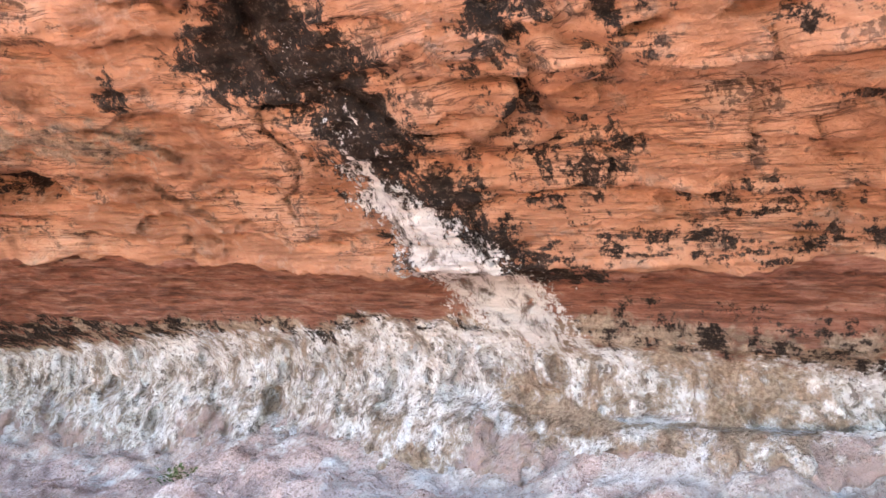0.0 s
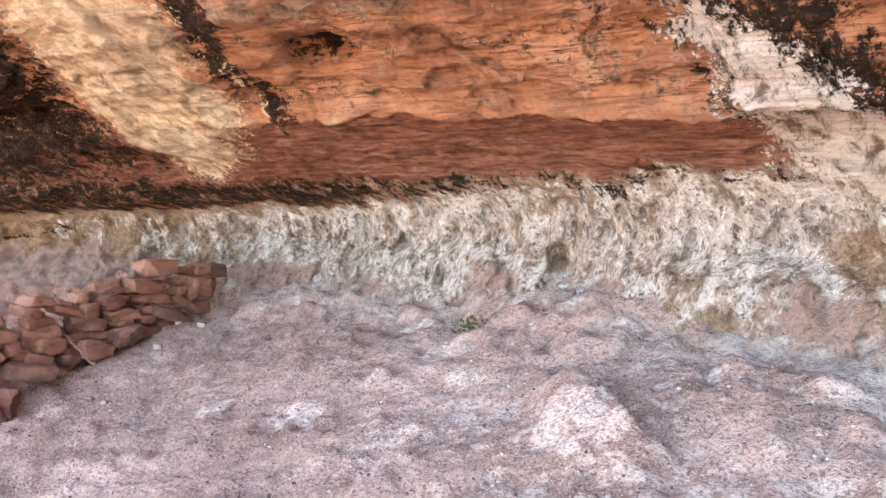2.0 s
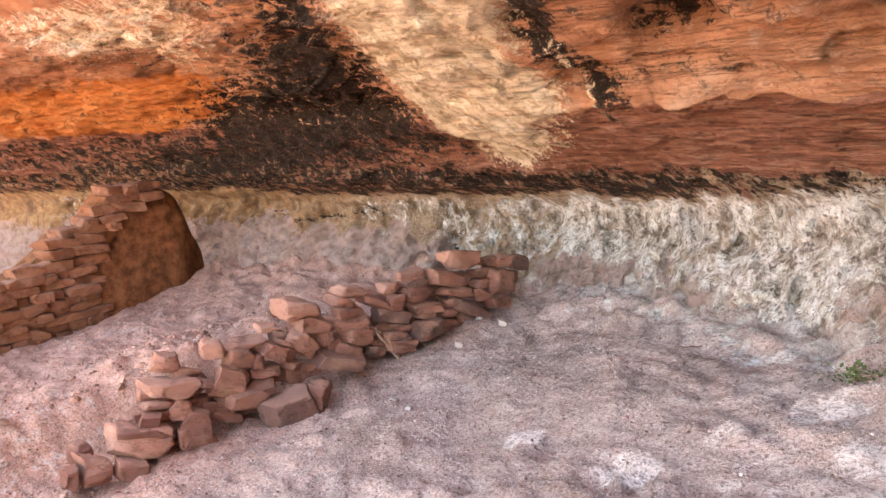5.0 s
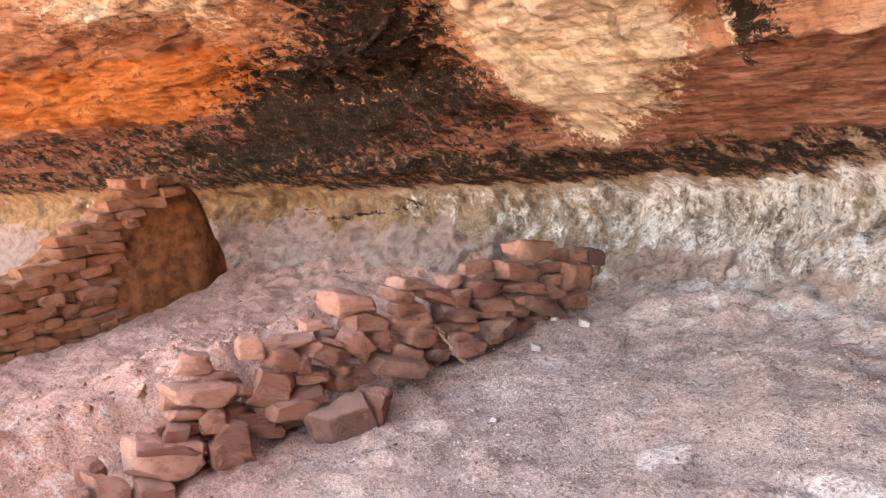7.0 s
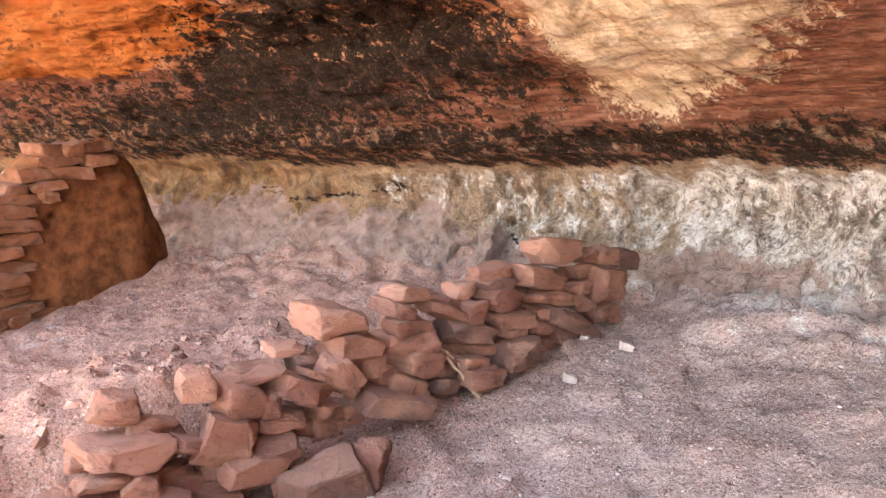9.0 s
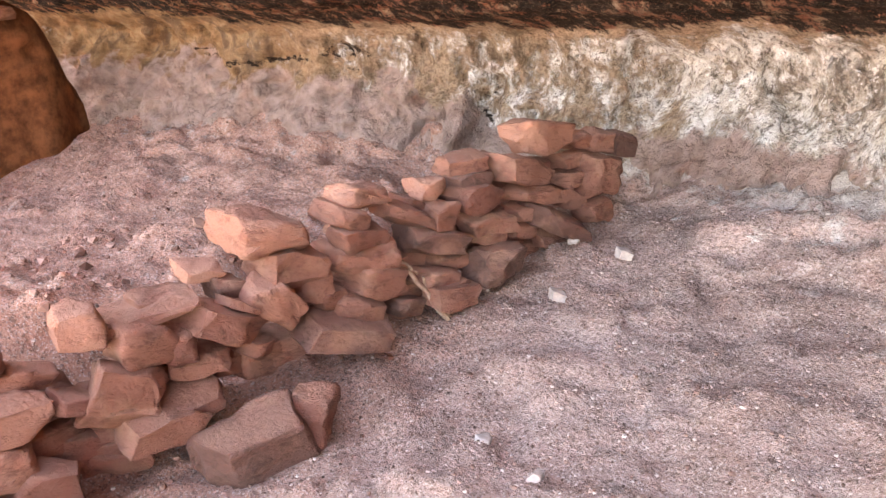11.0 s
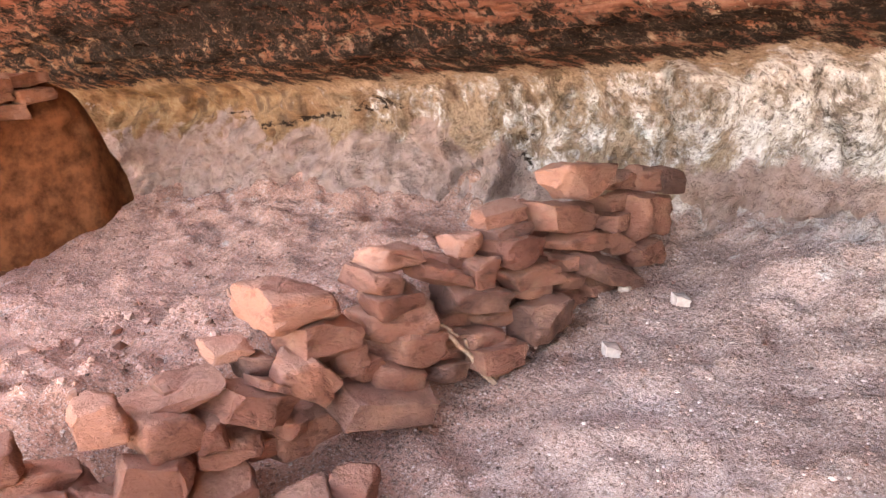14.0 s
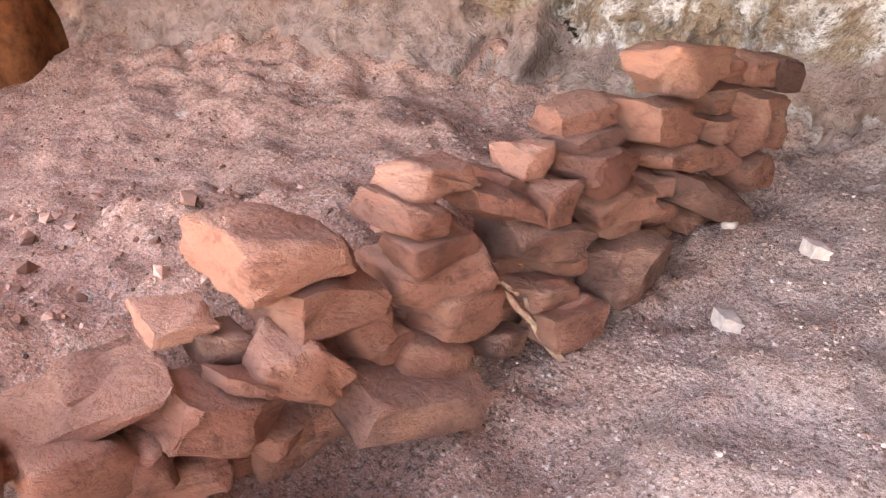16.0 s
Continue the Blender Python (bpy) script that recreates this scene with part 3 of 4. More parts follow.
# ---- the ground, one sheet out to the horizon ----
gx = np.concatenate([-np.geomspace(500, 11, 24)[:-1], np.linspace(-11, -6, 100)[:-1], np.linspace(-6, 2.2, 280)[:-1], np.geomspace(2.2, 500, 30)])
gy = np.concatenate([-np.geomspace(500, 1, 30), np.linspace(-0.8, 1.6, 20)[:-1], np.linspace(1.6, 7.2, 200)])
X, Y = [a.ravel() for a in np.meshgrid(gx, gy, indexing="ij")]


def soil_z(X, Y):
    Z = ground_z(X, Y)
    Q = np.stack([X, Y, 0 * X], axis=1)
    near = smooth(9, 5, np.hypot(X + 3.5, Y - 4))
    Z = Z + near * (0.05 * rough(Q, 1.3, 3, 50) + 0.02 * rough(Q, 4, 3, 51, 0.6) + 0.012 * rough(Q, 13, 2, 52))
    Z = Z + smooth(1.5, 0.3, base_y(X) - Y) * near * (0.085 * np.abs(rough(Q, 2.6, 4, 53, 0.6)) + 0.03 * rough(Q, 9, 3, 54))
    Z = Z + near * 0.03 * smooth(0.02, 0.16, rough(Q, 2.1, 4, 58, 0.6))
    for cx, cy, r in ((-3.95, 5.75, 0.16), (-3.7, 6.0, 0.2), (-3.4, 5.6, 0.14)):
        Z = Z + 0.05 * np.exp(-(((X - cx) / r) ** 2 + ((Y - cy) / r) ** 2) ** 2) * (0.6 + 0.5 * rough(Q, 6, 3, 59))
    # low pale ledge of bedrock across the floor, soil banked behind the wall
    ridge = (X + 0.855) * -0.81 + (Y - 3.69) * -0.587
    along = (X + 0.67) * 0.587 - (Y - 3.43) * 0.81
    Z = Z + 0.11 * smooth(-0.05, 0.0, ridge + 0.04 * grain(Q, 6, 3)) * smooth(0.35, 0.05, ridge) * smooth(0.6, 0.25, np.abs(along))
    behind = -4.75 + 0.25 * (Y - 5.94) - X
    bank = smooth(0.26, 0.62, behind) * smooth(3.0, 0.8, behind) * smooth(1.6, 2.6, Y) * smooth(6.4, 5.6, Y)
    Z = Z + bank * (0.17 + 0.22 * smooth(5.3, 4.3, Y) + 0.07 * rough(Q, 3.2, 3, 55) + 0.03 * rough(Q, 10, 2, 56))
    Z = Z + 0.025 * near * np.abs(rough(Q, 5.5, 3, 57, 0.6))
    return Z


Z = soil_z(X, Y)
Q = np.stack([X, Y, Z], axis=1)
pale = 0.30 + 0.16 * rough(Q, 1.0, 3, 60) + 0.25 * smooth(-3.5, 0.5, X)
for cx, cy, r in ((-2.33, 3.70, 0.17), (-3.0, 3.87, 0.13), (-0.72, 3.25, 0.26), (0.44, 3.45, 0.3), (-1.43, 3.9, 0.14), (-2.0, 4.07, 0.13), (-3.24, 2.89, 0.13), (-1.66, 4.29, 0.2), (-1.3, 3.5, 0.12)):
    pale = np.maximum(pale, 0.7 * smooth(1.5, 0.5, np.hypot(X - cx, Y - cy) / r))
red = 0.25 + 0.75 * smooth(-4.0, -6.0, X) + 0.25 * smooth(3.6, 2.0, Y) * smooth(-2.5, -5, X)
red = np.clip(red + smooth(-4, -9, Y), 0, 1)
# ground colour is darker in a strip along the foot of the stone wall
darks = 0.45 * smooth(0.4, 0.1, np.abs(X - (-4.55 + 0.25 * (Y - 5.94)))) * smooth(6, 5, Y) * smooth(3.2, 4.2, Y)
back = base_y(X) - Y
reach = np.interp(X, [-8, -5.5, -3.5, -1, 1], [0.1, 0.5, 1.35, 1.4, 1.6])
salty = (0.60 * smooth(1.0, 0.15, back / reach) + 0.14 * rough(Q, 1.4, 3, 61)) * np.interp(X, [-8, -5.5, -4], [0.2, 0.6, 1.0])
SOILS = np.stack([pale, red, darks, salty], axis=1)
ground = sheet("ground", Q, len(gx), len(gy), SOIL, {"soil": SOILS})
tagged(ground, "dusty pinkish gravelly floor sloping along the cliff", "ground", kind="structure")


def floor_at(px, py):
    return float(soil_z(np.array([px]), np.array([py]))[0])


# ---- things ----
def part(name, mesh, material, parent=None, label=""):
    if isinstance(mesh, bmesh.types.BMesh):
        me = bpy.data.meshes.new(name)
        mesh.to_mesh(me)
        mesh.free()
    else:
        me = mesh
    if not me.materials:
        me.materials.append(material)
    ob = new(name, me)
    ob.parent = parent
    return tagged(ob, label) if label else ob


def stone_mesh(rng, size, cuts=2, chips=9, worn=0.23, wear=1.0):
    """A broken sandstone slab: a skewed block with flat breaks, worn edges and thin beds along its sides."""
    bm = bmesh.new()
    bmesh.ops.create_cube(bm, size=1)
    lean = [rng.uniform(-0.16, 0.16) for _ in range(4)]
    for vert in bm.verts:
        p = vert.co
        p.x += lean[0] * p.z + lean[1] * p.y
        p.z *= 1 + 0.9 * lean[2] * p.x + 0.9 * lean[3] * p.y
        vert.co = Vector((p.x * size[0], p.y * size[1], p.z * size[2]))
    for k in range(chips):
        n = Vector((rng.uniform(-1, 1), rng.uniform(-1, 1), rng.uniform(-0.75, 0.75) if k % 3 else rng.choice((-1.2, 1.2))))
        far = 0.5 * (abs(n.x) + abs(n.y) + abs(n.z))
        n = Vector((n.x / size[0], n.y / size[1], n.z / size[2]))
        reach = far * rng.uniform(0.60, 0.90)
        at = n * (reach / n.length_squared)
        geom = bm.verts[:] + bm.edges[:] + bm.faces[:]
        cut = bmesh.ops.bisect_plane(bm, geom=geom, plane_co=at, plane_no=n, clear_outer=True)
        rim = [e for e in cut["geom_cut"] if isinstance(e, bmesh.types.BMEdge)]
        if len(rim) > 2:
            bmesh.ops.contextual_create(bm, geom=rim)
    least = min(size)
    bmesh.ops.remove_doubles(bm, verts=bm.verts, dist=0.08 * least)
    bmesh.ops.bevel(bm, geom=bm.edges[:], offset=worn * least * rng.uniform(0.6, 1.3), segments=2, profile=0.5, affect="EDGES", clamp_overlap=True)
    bmesh.ops.triangulate(bm, faces=bm.faces[:])
    long_edges = [e for e in bm.edges if e.calc_length() > 0.35 * least]
    bmesh.ops.subdivide_edges(bm, edges=long_edges, cuts=cuts, use_grid_fill=True)
    bmesh.ops.triangulate(bm, faces=bm.faces[:])
    bm.normal_update()
    off = Vector((rng.uniform(0, 90), rng.uniform(0, 90), rng.uniform(0, 90)))
    for vert in bm.verts:
        q = vert.co
        side = 1 - abs(vert.normal.z)
        beds = noise.noise(Vector((q.x * 6, q.y * 6, q.z * 45)) + off) * side
        swell = noise.noise(q * 7 + off) * 0.9 + noise.noise(q * 24 + off) * 0.5
        vert.co = q + vert.normal * wear * (0.018 * beds + 0.026 * swell) * (0.35 + 4 * least)
    me = bpy.data.meshes.new("stone")
    bm.to_mesh(me)
    bm.free()
    me.polygons.foreach_set("use_smooth", np.ones(len(me.polygons), bool))
    me.set_sharp_from_angle(angle=radians(38))
    return me


# dry stone wall: (along from the cliff end, height, length, thickness, tilt, set back, 0 red 1 pale 2 weathered)
WALL_END = [(0.35, 0.29, 0.42, 0.17, -10, 0.04, 1), (0.55, 0.17, 0.43, 0.14, -14, 0.00, 0), (0.51, 0.06, 0.33, 0.08, -11, 0.00, 0), (0.12, 0.14, 0.25, 0.09, -4, 0.08, 0), (-0.01, 0.20, 0.17, 0.10, -2, 0.12, 0),
    (-0.14, 0.19, 0.20, 0.12, -5, 0.08, 0), (-0.30, 0.16, 0.21, 0.14, -7, 0.06, 2), (-0.03, 0.05, 0.35, 0.23, -6, 0.00, 0), (0.07, -0.11, 0.26, 0.13, -7, 0.00, 0), (0.18, 0.06, 0.19, 0.08, -7, 0.05, 0),
    (0.24, -0.02, 0.21, 0.10, -8, 0.04, 0), (0.40, -0.10, 0.43, 0.12, -27, -0.08, 2), (0.41, -0.19, 0.20, 0.10, -10, 0.03, 0), (0.57, -0.03, 0.19, 0.08, -11, 0.03, 0), (0.60, -0.11, 0.21, 0.08, -12, 0.03, 0)]
WALL_STEPS = [(0.86, 0.24, 0.28, 0.09, 3, 0.08, 0), (0.86, 0.18, 0.26, 0.07, -3, 0.05, 2), (0.86, 0.12, 0.38, 0.11, -2, 0.00, 0), (0.83, 0.00, 0.31, 0.09, -6, 0.00, 0), (0.83, -0.08, 0.22, 0.08, -5, 0.02, 0),
    (1.09, 0.19, 0.20, 0.10, -10, 0.05, 1), (1.19, 0.14, 0.15, 0.06, -21, 0.06, 0), (1.28, 0.13, 0.26, 0.09, -23, 0.00, 0), (1.08, 0.08, 0.21, 0.12, -15, 0.00, 0), (1.14, -0.02, 0.40, 0.13, -18, 0.00, 2),
    (1.05, -0.13, 0.22, 0.08, -12, 0.03, 0), (1.17, -0.16, 0.19, 0.07, -8, 0.00, 0), (1.11, -0.21, 0.17, 0.05, -3, -0.02, 0), (0.87, -0.16, 0.30, 0.15, -2, -0.10, 2), (1.14, -0.23, 0.31, 0.12, -5, -0.10, 0)]
WALL_MIDDLE = [(1.47, 0.23, 0.28, 0.11, -12, 0.04, 1), (1.54, 0.17, 0.26, 0.09, -18, 0.00, 0), (1.51, 0.09, 0.28, 0.09, -8, 0.00, 0), (1.50, 0.01, 0.37, 0.12, -5, 0.00, 0), (1.47, -0.11, 0.29, 0.14, -16, 0.00, 0),
    (1.58, -0.19, 0.24, 0.13, -20, 0.00, 0), (1.35, -0.25, 0.18, 0.09, -12, 0.02, 2), (1.67, -0.23, 0.43, 0.11, -15, -0.06, 2), (1.89, 0.19, 0.35, 0.17, -10, 0.00, 1), (1.83, 0.05, 0.31, 0.17, -3, 0.00, 0),
    (1.74, -0.05, 0.15, 0.12, -2, 0.03, 0), (1.93, -0.05, 0.31, 0.15, -42, -0.02, 0), (1.68, -0.11, 0.13, 0.10, -8, 0.05, 0), (1.72, -0.19, 0.14, 0.07, -10, 0.05, 0)]
WALL_NEAR = [(2.13, 0.08, 0.17, 0.06, -4, 0.12, 1), (2.06, 0.01, 0.15, 0.09, -13, 0.08, 2), (2.38, 0.02, 0.47, 0.05, 7, 0.04, 0), (2.29, 0.03, 0.23, 0.04, -7, 0.12, 0), (2.14, -0.07, 0.33, 0.14, -29, -0.02, 0),
    (2.29, -0.10, 0.13, 0.14, -5, 0.00, 0), (2.42, -0.05, 0.22, 0.15, -20, 0.00, 0), (2.08, -0.01, 0.13, 0.04, -30, -0.03, 0), (2.02, -0.19, 0.13, 0.08, -8, 0.02, 0), (2.59, 0.07, 0.16, 0.15, -1, 0.00, 1),
    (2.23, -0.19, 0.25, 0.09, -11, 0.03, 0), (2.50, -0.18, 0.28, 0.22, -20, -0.02, 0), (2.32, -0.29, 0.28, 0.12, 2, -0.02, 0), (2.65, -0.16, 0.14, 0.06, -24, 0.00, 0), (2.42, -0.31, 0.30, 0.12, -12, -0.05, 0)]
WALL_CORNER = [(2.87, 0.02, 0.20, 0.13, -13, 0.08, 0), (2.89, -0.13, 0.40, 0.12, -6, 0.00, 1), (2.99, -0.22, 0.21, 0.07, -12, 0.02, 0), (2.85, -0.27, 0.19, 0.15, -1, 0.00, 0), (2.79, -0.38, 0.25, 0.19, -8, -0.03, 0),
    (3.05, -0.28, 0.17, 0.11, -16, -0.02, 0), (3.10, -0.34, 0.43, 0.10, -17, -0.05, 0), (3.15, -0.38, 0.42, 0.22, -17, -0.04, 1), (3.44, -0.46, 0.20, 0.20, -9, -0.06, 0), (3.24, -0.52, 0.21, 0.14, -9, -0.08, 0),
    (3.59, -0.46, 0.11, 0.14, -7, -0.08, 0), (3.49, -0.40, 0.17, 0.12, 12, 0.10, 0), (2.81, -0.47, 0.26, 0.22, 15, 0.00, 0)]
ALONG, FACE, START = Vector((-0.2425, -0.9701, 0)), Vector((0.9701, -0.2425, 0)), Vector((-4.6, 5.94, 0))
stone_wall = new("stone_wall")
stone_wall.location = START + ALONG * 1.6 + Vector((0, 0, -0.5))
tagged(stone_wall, "low tumbled dry-laid wall of red sandstone slabs", "stone wall")
bpy.context.view_layer.update()
rng = random.Random(5)


def lay(s, h, length, thick, tilt, back, kind, cuts=2, chips=10):
    length, thick, depth = length * 0.82, thick * 0.94, max(0.17, min(0.27, length * 0.66))
    me = stone_mesh(rng, (length, depth, thick), cuts, chips)
    me.materials.append((STONE, STONE_PALE, STONE_DARK)[kind])
    centre = START + ALONG * (s - 0.06) + FACE * (0.03 - 0.22 * (h + 0.4) - back - depth * 0.36) + Vector((0, 0, h - 0.015))
    turn = Matrix((tuple(-ALONG), tuple(-FACE), (0, 0, 1))).transposed().to_4x4()
    ob = new("stone", me)
    ob.parent = stone_wall
    ob.matrix_world = Matrix.Translation(centre) @ turn @ pose(0, 0, 0, rng.uniform(-8, 4), -tilt, rng.uniform(-9, 9))
    return ob


for row in WALL_END + WALL_STEPS + WALL_MIDDLE + WALL_NEAR + WALL_CORNER:
    lay(*row)
# hearting behind the face, seen in the gaps
for k in range(80):
    s = 0.1 + 3.1 * rng.random() ** 0.8
    top = np.interp(s, [0, 0.3, 0.6, 1.0, 1.5, 1.9, 2.3, 2.8, 3.2], [0.08, 0.16, 0.08, 0.08, 0.12, 0.06, -0.06, -0.10, -0.36])
    foot = floor_at(*(START + ALONG * s)[:2])
    lay(s, rng.uniform(foot + 0.04, max(top, foot + 0.06)), rng.uniform(0.16, 0.3), rng.uniform(0.08, 0.12), rng.uniform(-18, 0), rng.uniform(0.10, 0.2), 0, 1, 6)


def loose_stone(name, label, place, size, turn, material, seed, sink=0.25, cuts=2, worn=0.16):
    me = stone_mesh(random.Random(seed), size, cuts, 6, worn)
    me.materials.append(material)
    ob = new(name, me)
    ob.matrix_world = pose(place[0], place[1], floor_at(*place) + size[2] * (0.5 - sink), *turn)
    return tagged(ob, label, "stone")


loose_stone("boulder", "dark weathered block lying beside the stone wall", (-4.93, 3.82), (0.37, 0.21, 0.21), (8, -8, 62), STONE_DARK, 21, 0.1)
loose_stone("boulder", "small upright red sandstone wedge on the floor", (-4.85, 4.0), (0.16, 0.15, 0.22), (0, 6, 30), STONE, 24, 0.12)
for px, py, s, lab in ((-4.47, 5.14, 0.10, "pale rounded pebble on the gravel floor"), (-4.34, 5.55, 0.10, "pale flat pebble on the gravel floor"),
                       (-4.25, 4.17, 0.075, "white pebble on the gravel floor"), (-4.0, 4.06, 0.07, "white pebble on the gravel floor"), (-4.62, 5.62, 0.05, "white pebble by the wall's foot")):
    tagged(loose_stone("pebble", lab, (px, py), (s * 0.8, s * 0.65, s * 0.5), (10, 8, 40 + 900 * s), QUARTZ, int(s * 1000), 0.2, 1, 0.3), group="pale pebbles")


# dry sticks leaning on the wall
def stick(name, label, a, b, r, seed):
    g = random.Random(seed)
    a, b = Vector(a), Vector(b)
    bm = bmesh.new()
    rings = []
    for k in range(9):
        f = k / 8
        c = a.lerp(b, f) + Vector((g.uniform(-1, 1), g.uniform(-1, 1), g.uniform(-1, 1))) * 0.006
        rr = r * (1 - 0.35 * f) * g.uniform(0.85, 1.15)
        rings.append([bm.verts.new(c + Vector((math.cos(w) * rr, math.sin(w) * rr, 0))) for w in [i * math.tau / 7 for i in range(7)]])
    for p, q in zip(rings, rings[1:]):
        for i in range(7):
            bm.faces.new((p[i], p[(i + 1) % 7], q[(i + 1) % 7], q[i]))
    bm.faces.new(rings[0][::-1]), bm.faces.new(rings[-1])
    ob = part(name, bm, WOOD)
    return tagged(ob, label, "stick")


def by_wall(s, out, z):
    p = START + ALONG * s + FACE * out
    return (p.x, p.y, floor_at(p.x, p.y) + z)


stick("stick", "grey weathered stick leaning on the stone wall", by_wall(1.14, 0.06, -0.01), by_wall(1.27, -0.05, 0.28), 0.017, 1)
stick("stick", "thin broken stick leaning on the stone wall", by_wall(1.12, 0.05, -0.01), by_wall(1.20, -0.04, 0.22), 0.012, 2)
stick("stick", "short pale stick stuck between wall stones", by_wall(1.30, -0.05, 0.33), by_wall(1.24, -0.03, 0.24), 0.010, 3)
zt = floor_at(-2.6, 5.1)
stick("twig", "small dark twig lying on the floor", (-2.66, 5.08, zt + 0.012), (-2.56, 5.16, zt + 0.014), 0.012, 4)

# a small green weed on the floor
g = random.Random(9)
weed = new("weed")
wx, wy = -1.58, 4.55
weed.location = (wx, wy, floor_at(wx, wy))
tagged(weed, "small low green weed growing in the dust", "plant")
bm = bmesh.new()
for k in range(130):
    w, rad = g.uniform(0, math.tau), g.uniform(0.0, 0.13) ** 1.0
    c = Vector((math.cos(w) * rad * 1.3, math.sin(w) * rad, g.uniform(0.0, 0.09) * (1 - rad * 4)))
    ln, wd, yaw = g.uniform(0.02, 0.05), g.uniform(0.005, 0.012), g.uniform(0, math.tau)
    m = Matrix.Translation(c) @ Euler((g.uniform(-0.6, 0.9), g.uniform(-0.6, 0.6), yaw)).to_matrix().to_4x4()
    bm.faces.new([bm.verts.new(m @ Vector(q)) for q in ((0, 0, 0), (wd, ln * 0.5, 0.004), (0, ln, 0), (-wd, ln * 0.5, 0.004))])
part("leaves", bm, LEAF, weed)
bm = bmesh.new()
for k in range(14):
    w = g.uniform(0, math.tau)
    e = Vector((math.cos(w) * 0.1, math.sin(w) * 0.09, g.uniform(0.03, 0.07)))
    r = 0.003
    tri = [bm.verts.new(Vector((math.cos(i * 2.1) * r, math.sin(i * 2.1) * r, -0.01))) for i in range(3)]
    tip = bm.verts.new(e)
    for i in range(3):
        bm.faces.new((tri[i], tri[(i + 1) % 3], tip))
part("stems", bm, WOOD, weed)

# ---- the older wall at the back of the alcove, part of it still plastered ----
old_wall = new("ruined_wall")
old_wall.location = (-9.6, 4.6, -0.7)
tagged(old_wall, "stepped ruin of coursed red stones with mud plaster", "stone wall")
bpy.context.view_layer.update()
TOP_Y, TOP_Z = [1.5, 3.0, 3.9, 4.15, 4.3, 4.65, 4.8, 5.0, 5.5, 5.85, 6.05, 6.2], [-0.5, -0.1, 0.12, 0.28, 0.46, 0.50, 0.72, 0.87, 0.87, 0.68, 0.35, 0.0]
r2 = random.Random(12)
pool = []
for k in range(14):
    me = stone_mesh(r2, (0.30, 0.30, 0.105), 1, 4, 0.14)
    me.materials.append(STONE_OLD)
    pool.append(me)
z0 = -0.85
while z0 < 0.9:
    hh = r2.uniform(0.075, 0.135)
    y0 = 1.6 + r2.uniform(0, 0.2)
    while y0 < 5.35:
        w = r2.uniform(0.14, 0.40)
        yc = y0 + w / 2
        top = np.interp(yc, TOP_Y, TOP_Z)
        if z0 + hh * 0.6 < top and z0 > floor_at(-9.4, yc) - 0.16 and (yc < 4.75 or z0 > 0.25 + 0.8 * (yc - 4.9)):
            ob = new("stone", r2.choice(pool))
            ob.parent = old_wall
            ob.matrix_world = pose(-9.62 + r2.uniform(-0.06, 0.06), yc, z0 + hh / 2, r2.uniform(-6, 6), r2.uniform(-7, 7), 90 + r2.uniform(-12, 12)) @ Matrix.Diagonal((w / 0.29, 1, hh / 0.105, 1))
        y0 += w * 0.97
    z0 += hh * 0.95
ny, nz = 70, 40
yy, zz = [a.ravel() for a in np.meshgrid(np.linspace(1.5, 6.22, ny), np.linspace(0, 1, nz), indexing="ij")]
tops = np.interp(yy, TOP_Y, TOP_Z) - 0.06 * smooth(5.0, 4.6, yy)
pz = -1.0 + (tops + 1.0) * np.minimum(zz / 0.8, 1)
roundness = smooth(0.62, 0.8, zz)
PP = np.stack([-9.53 - 0.07 * smooth(4.9, 4.5, yy) - 0.10 * roundness ** 2 - 0.3 * smooth(0.8, 1.0, zz) - 0.25 * smooth(5.6, 6.2, yy) ** 2, yy, pz], axis=1)
PP[:, 0] += 0.035 * rough(PP, 2.0, 4, 70) + 0.01 * rough(PP, 12, 3, 71)
for cy, cz in ((5.72, 0.42), (4.98, 0.25)):
    PP[:, 0] -= 0.12 * np.exp(-((PP[:, 1] - cy) / 0.06) ** 2 - ((PP[:, 2] - cz) / 0.05) ** 2)
PP = PP - np.array([-9.6, 4.6, -0.7])
sheet("plaster", PP, ny, nz, PLASTER, None, old_wall)
tagged(old_wall.children[-1], "dark brown mud plaster with small sockets")

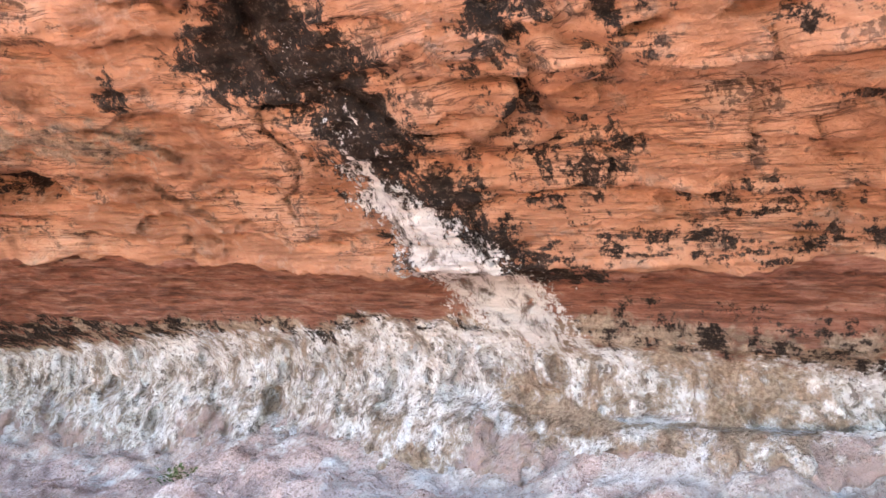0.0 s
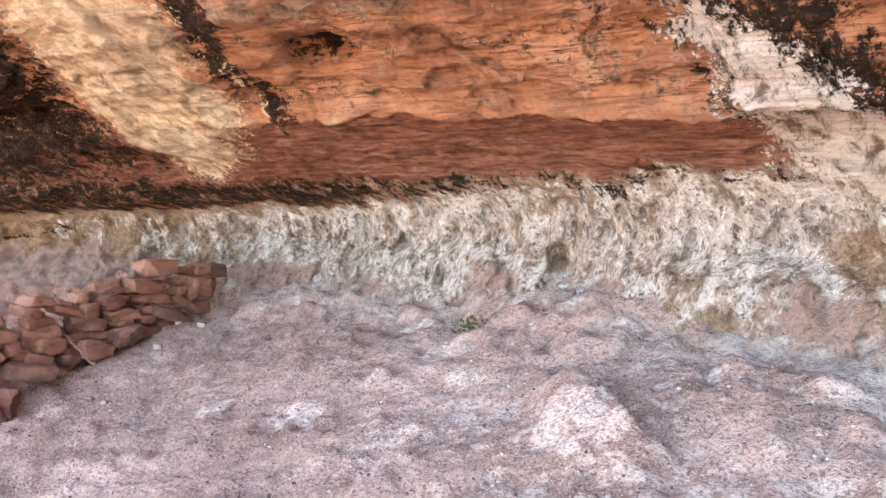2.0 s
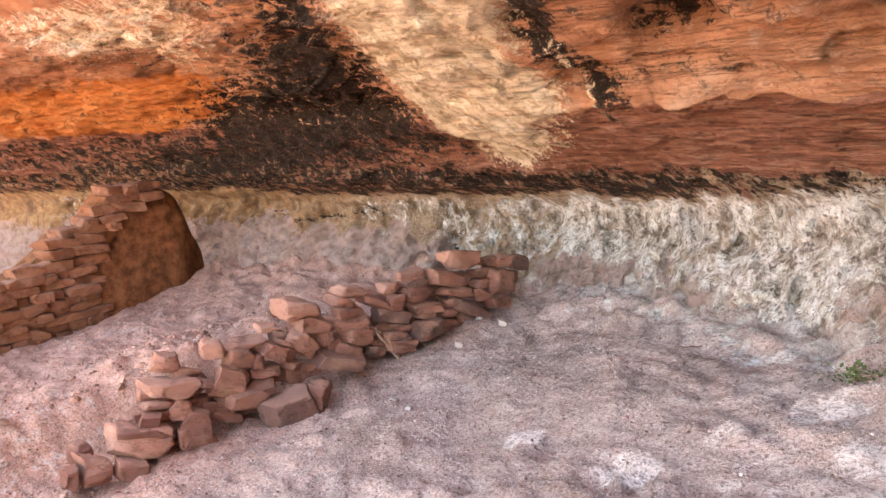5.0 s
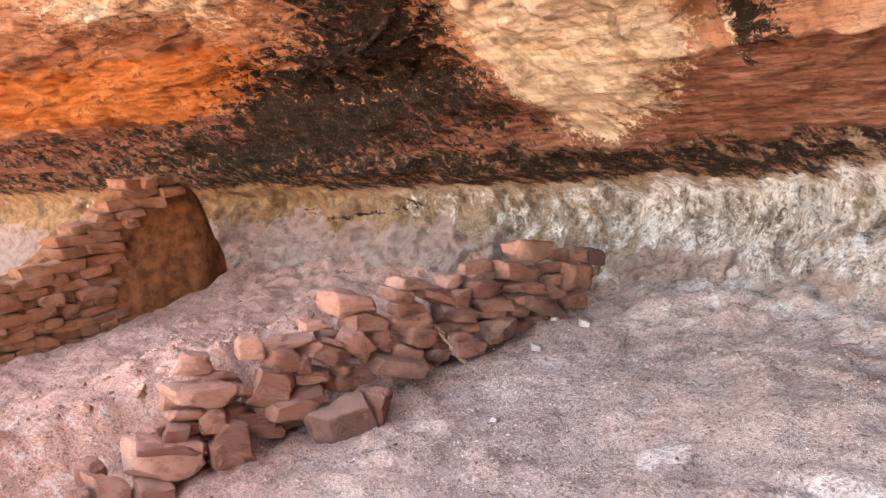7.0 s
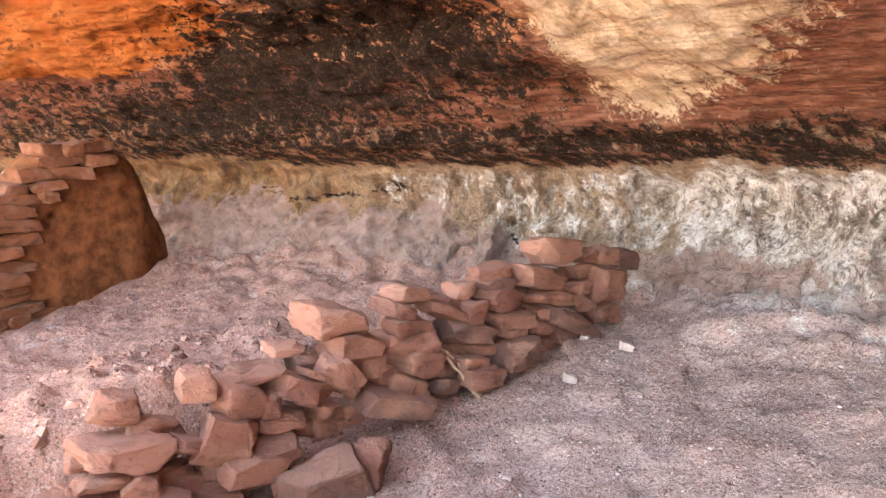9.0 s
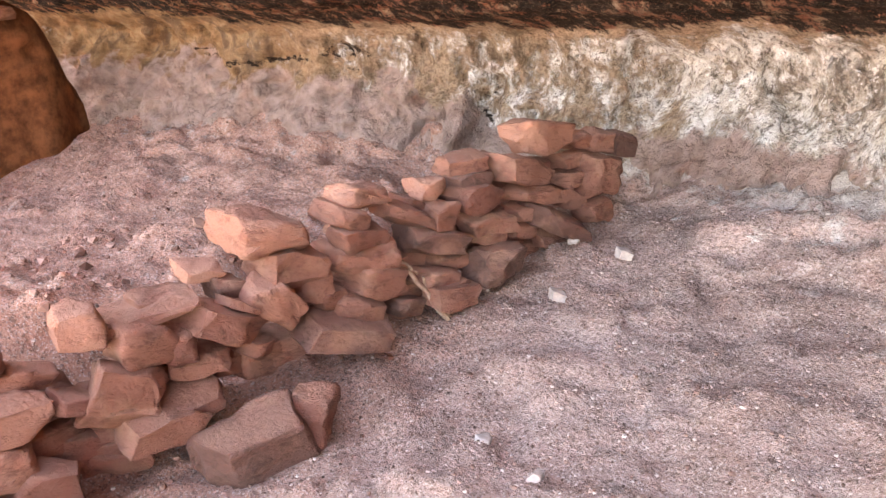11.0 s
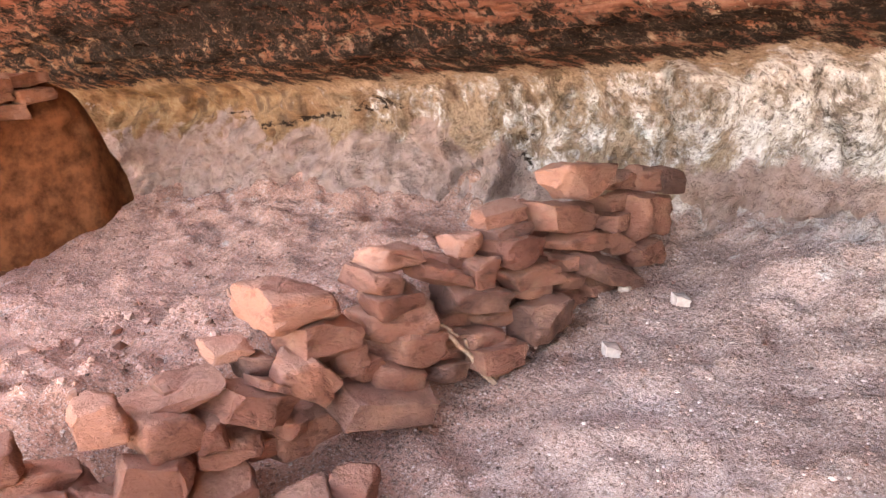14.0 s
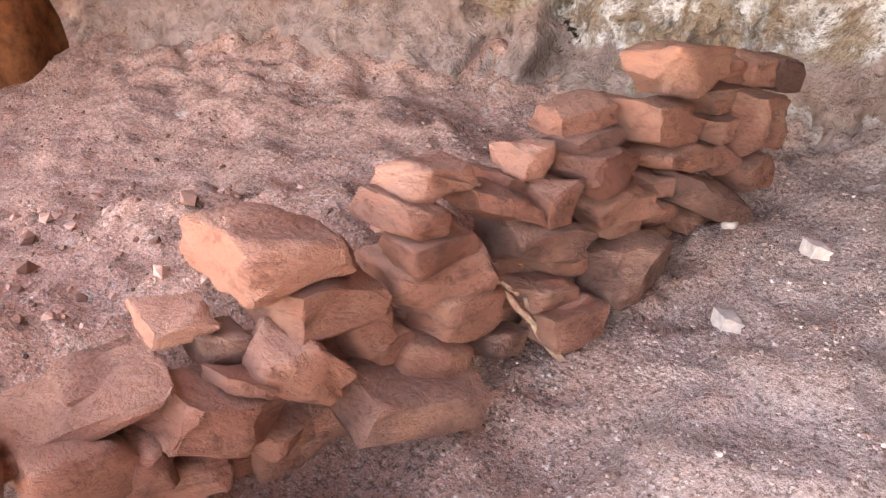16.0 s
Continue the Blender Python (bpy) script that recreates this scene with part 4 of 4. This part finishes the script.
# ---- gravel over the floor ----
def scatter(name, label, count, box, sizes, material, seed):
    g = np.random.default_rng(seed)
    px, py = g.uniform(box[0], box[1], count), g.uniform(box[2], box[3], count)
    keep = (py < base_y(px) - 0.15)
    px, py = px[keep], py[keep]
    n = len(px)
    pz = soil_z(px, py)
    s = sizes[0] * (sizes[1] / sizes[0]) ** (g.random(n) ** 2.6)
    shape = np.array([(1, 0, 0), (0, 1, 0), (-1, 0, 0), (0, -1, 0), (0.55, 0.5, 0.7), (-0.5, 0.55, 0.62), (-0.45, -0.5, 0.72), (0.5, -0.6, 0.6), (0, 0, -0.5)])
    faces = np.array([(0, 1, 4), (1, 5, 4), (1, 2, 5), (2, 6, 5), (2, 3, 6), (3, 7, 6), (3, 0, 7), (0, 4, 7), (4, 5, 6), (4, 6, 7)])
    a = g.uniform(0, math.tau, n)
    vv = shape[None] * (s[:, None] * 0.5)[:, :, None] * g.uniform(0.65, 1.25, (n, 9, 3))
    ca, sa = np.cos(a)[:, None], np.sin(a)[:, None]
    vx, vy = vv[:, :, 0] * ca - vv[:, :, 1] * sa * 0.8, vv[:, :, 0] * sa + vv[:, :, 1] * ca * 0.8
    V = np.stack([vx + px[:, None], vy + py[:, None], vv[:, :, 2] + pz[:, None]], axis=2).reshape(-1, 3)
    Fc = (faces[None] + (np.arange(n) * 9)[:, None, None]).reshape(-1, 3)
    me = bpy.data.meshes.new(name)
    me.from_pydata(V.tolist(), [], Fc.tolist())
    me.materials.append(material)
    return tagged(new(name, me), label, "gravel", kind="stuff")


scatter("gravel", "fine pale and reddish gravel strewn on the floor", 14000, (-6.2, 0.8, 2.2, 6.8), (0.005, 0.026), GRAVEL, 3)
scatter("gravel", "fine gravel close before the stone wall", 16000, (-5.0, -3.2, 3.4, 6.0), (0.004, 0.017), GRAVEL, 4)
scatter("gravel", "reddish rubble on the slope behind the wall", 6000, (-10, -4.9, 2.0, 7.0), (0.008, 0.04), RUBBLE, 5)
scatter("gravel", "broken earth clods banked behind the stone wall", 260, (-7.2, -5.3, 2.0, 4.8), (0.03, 0.11), RUBBLE, 6)
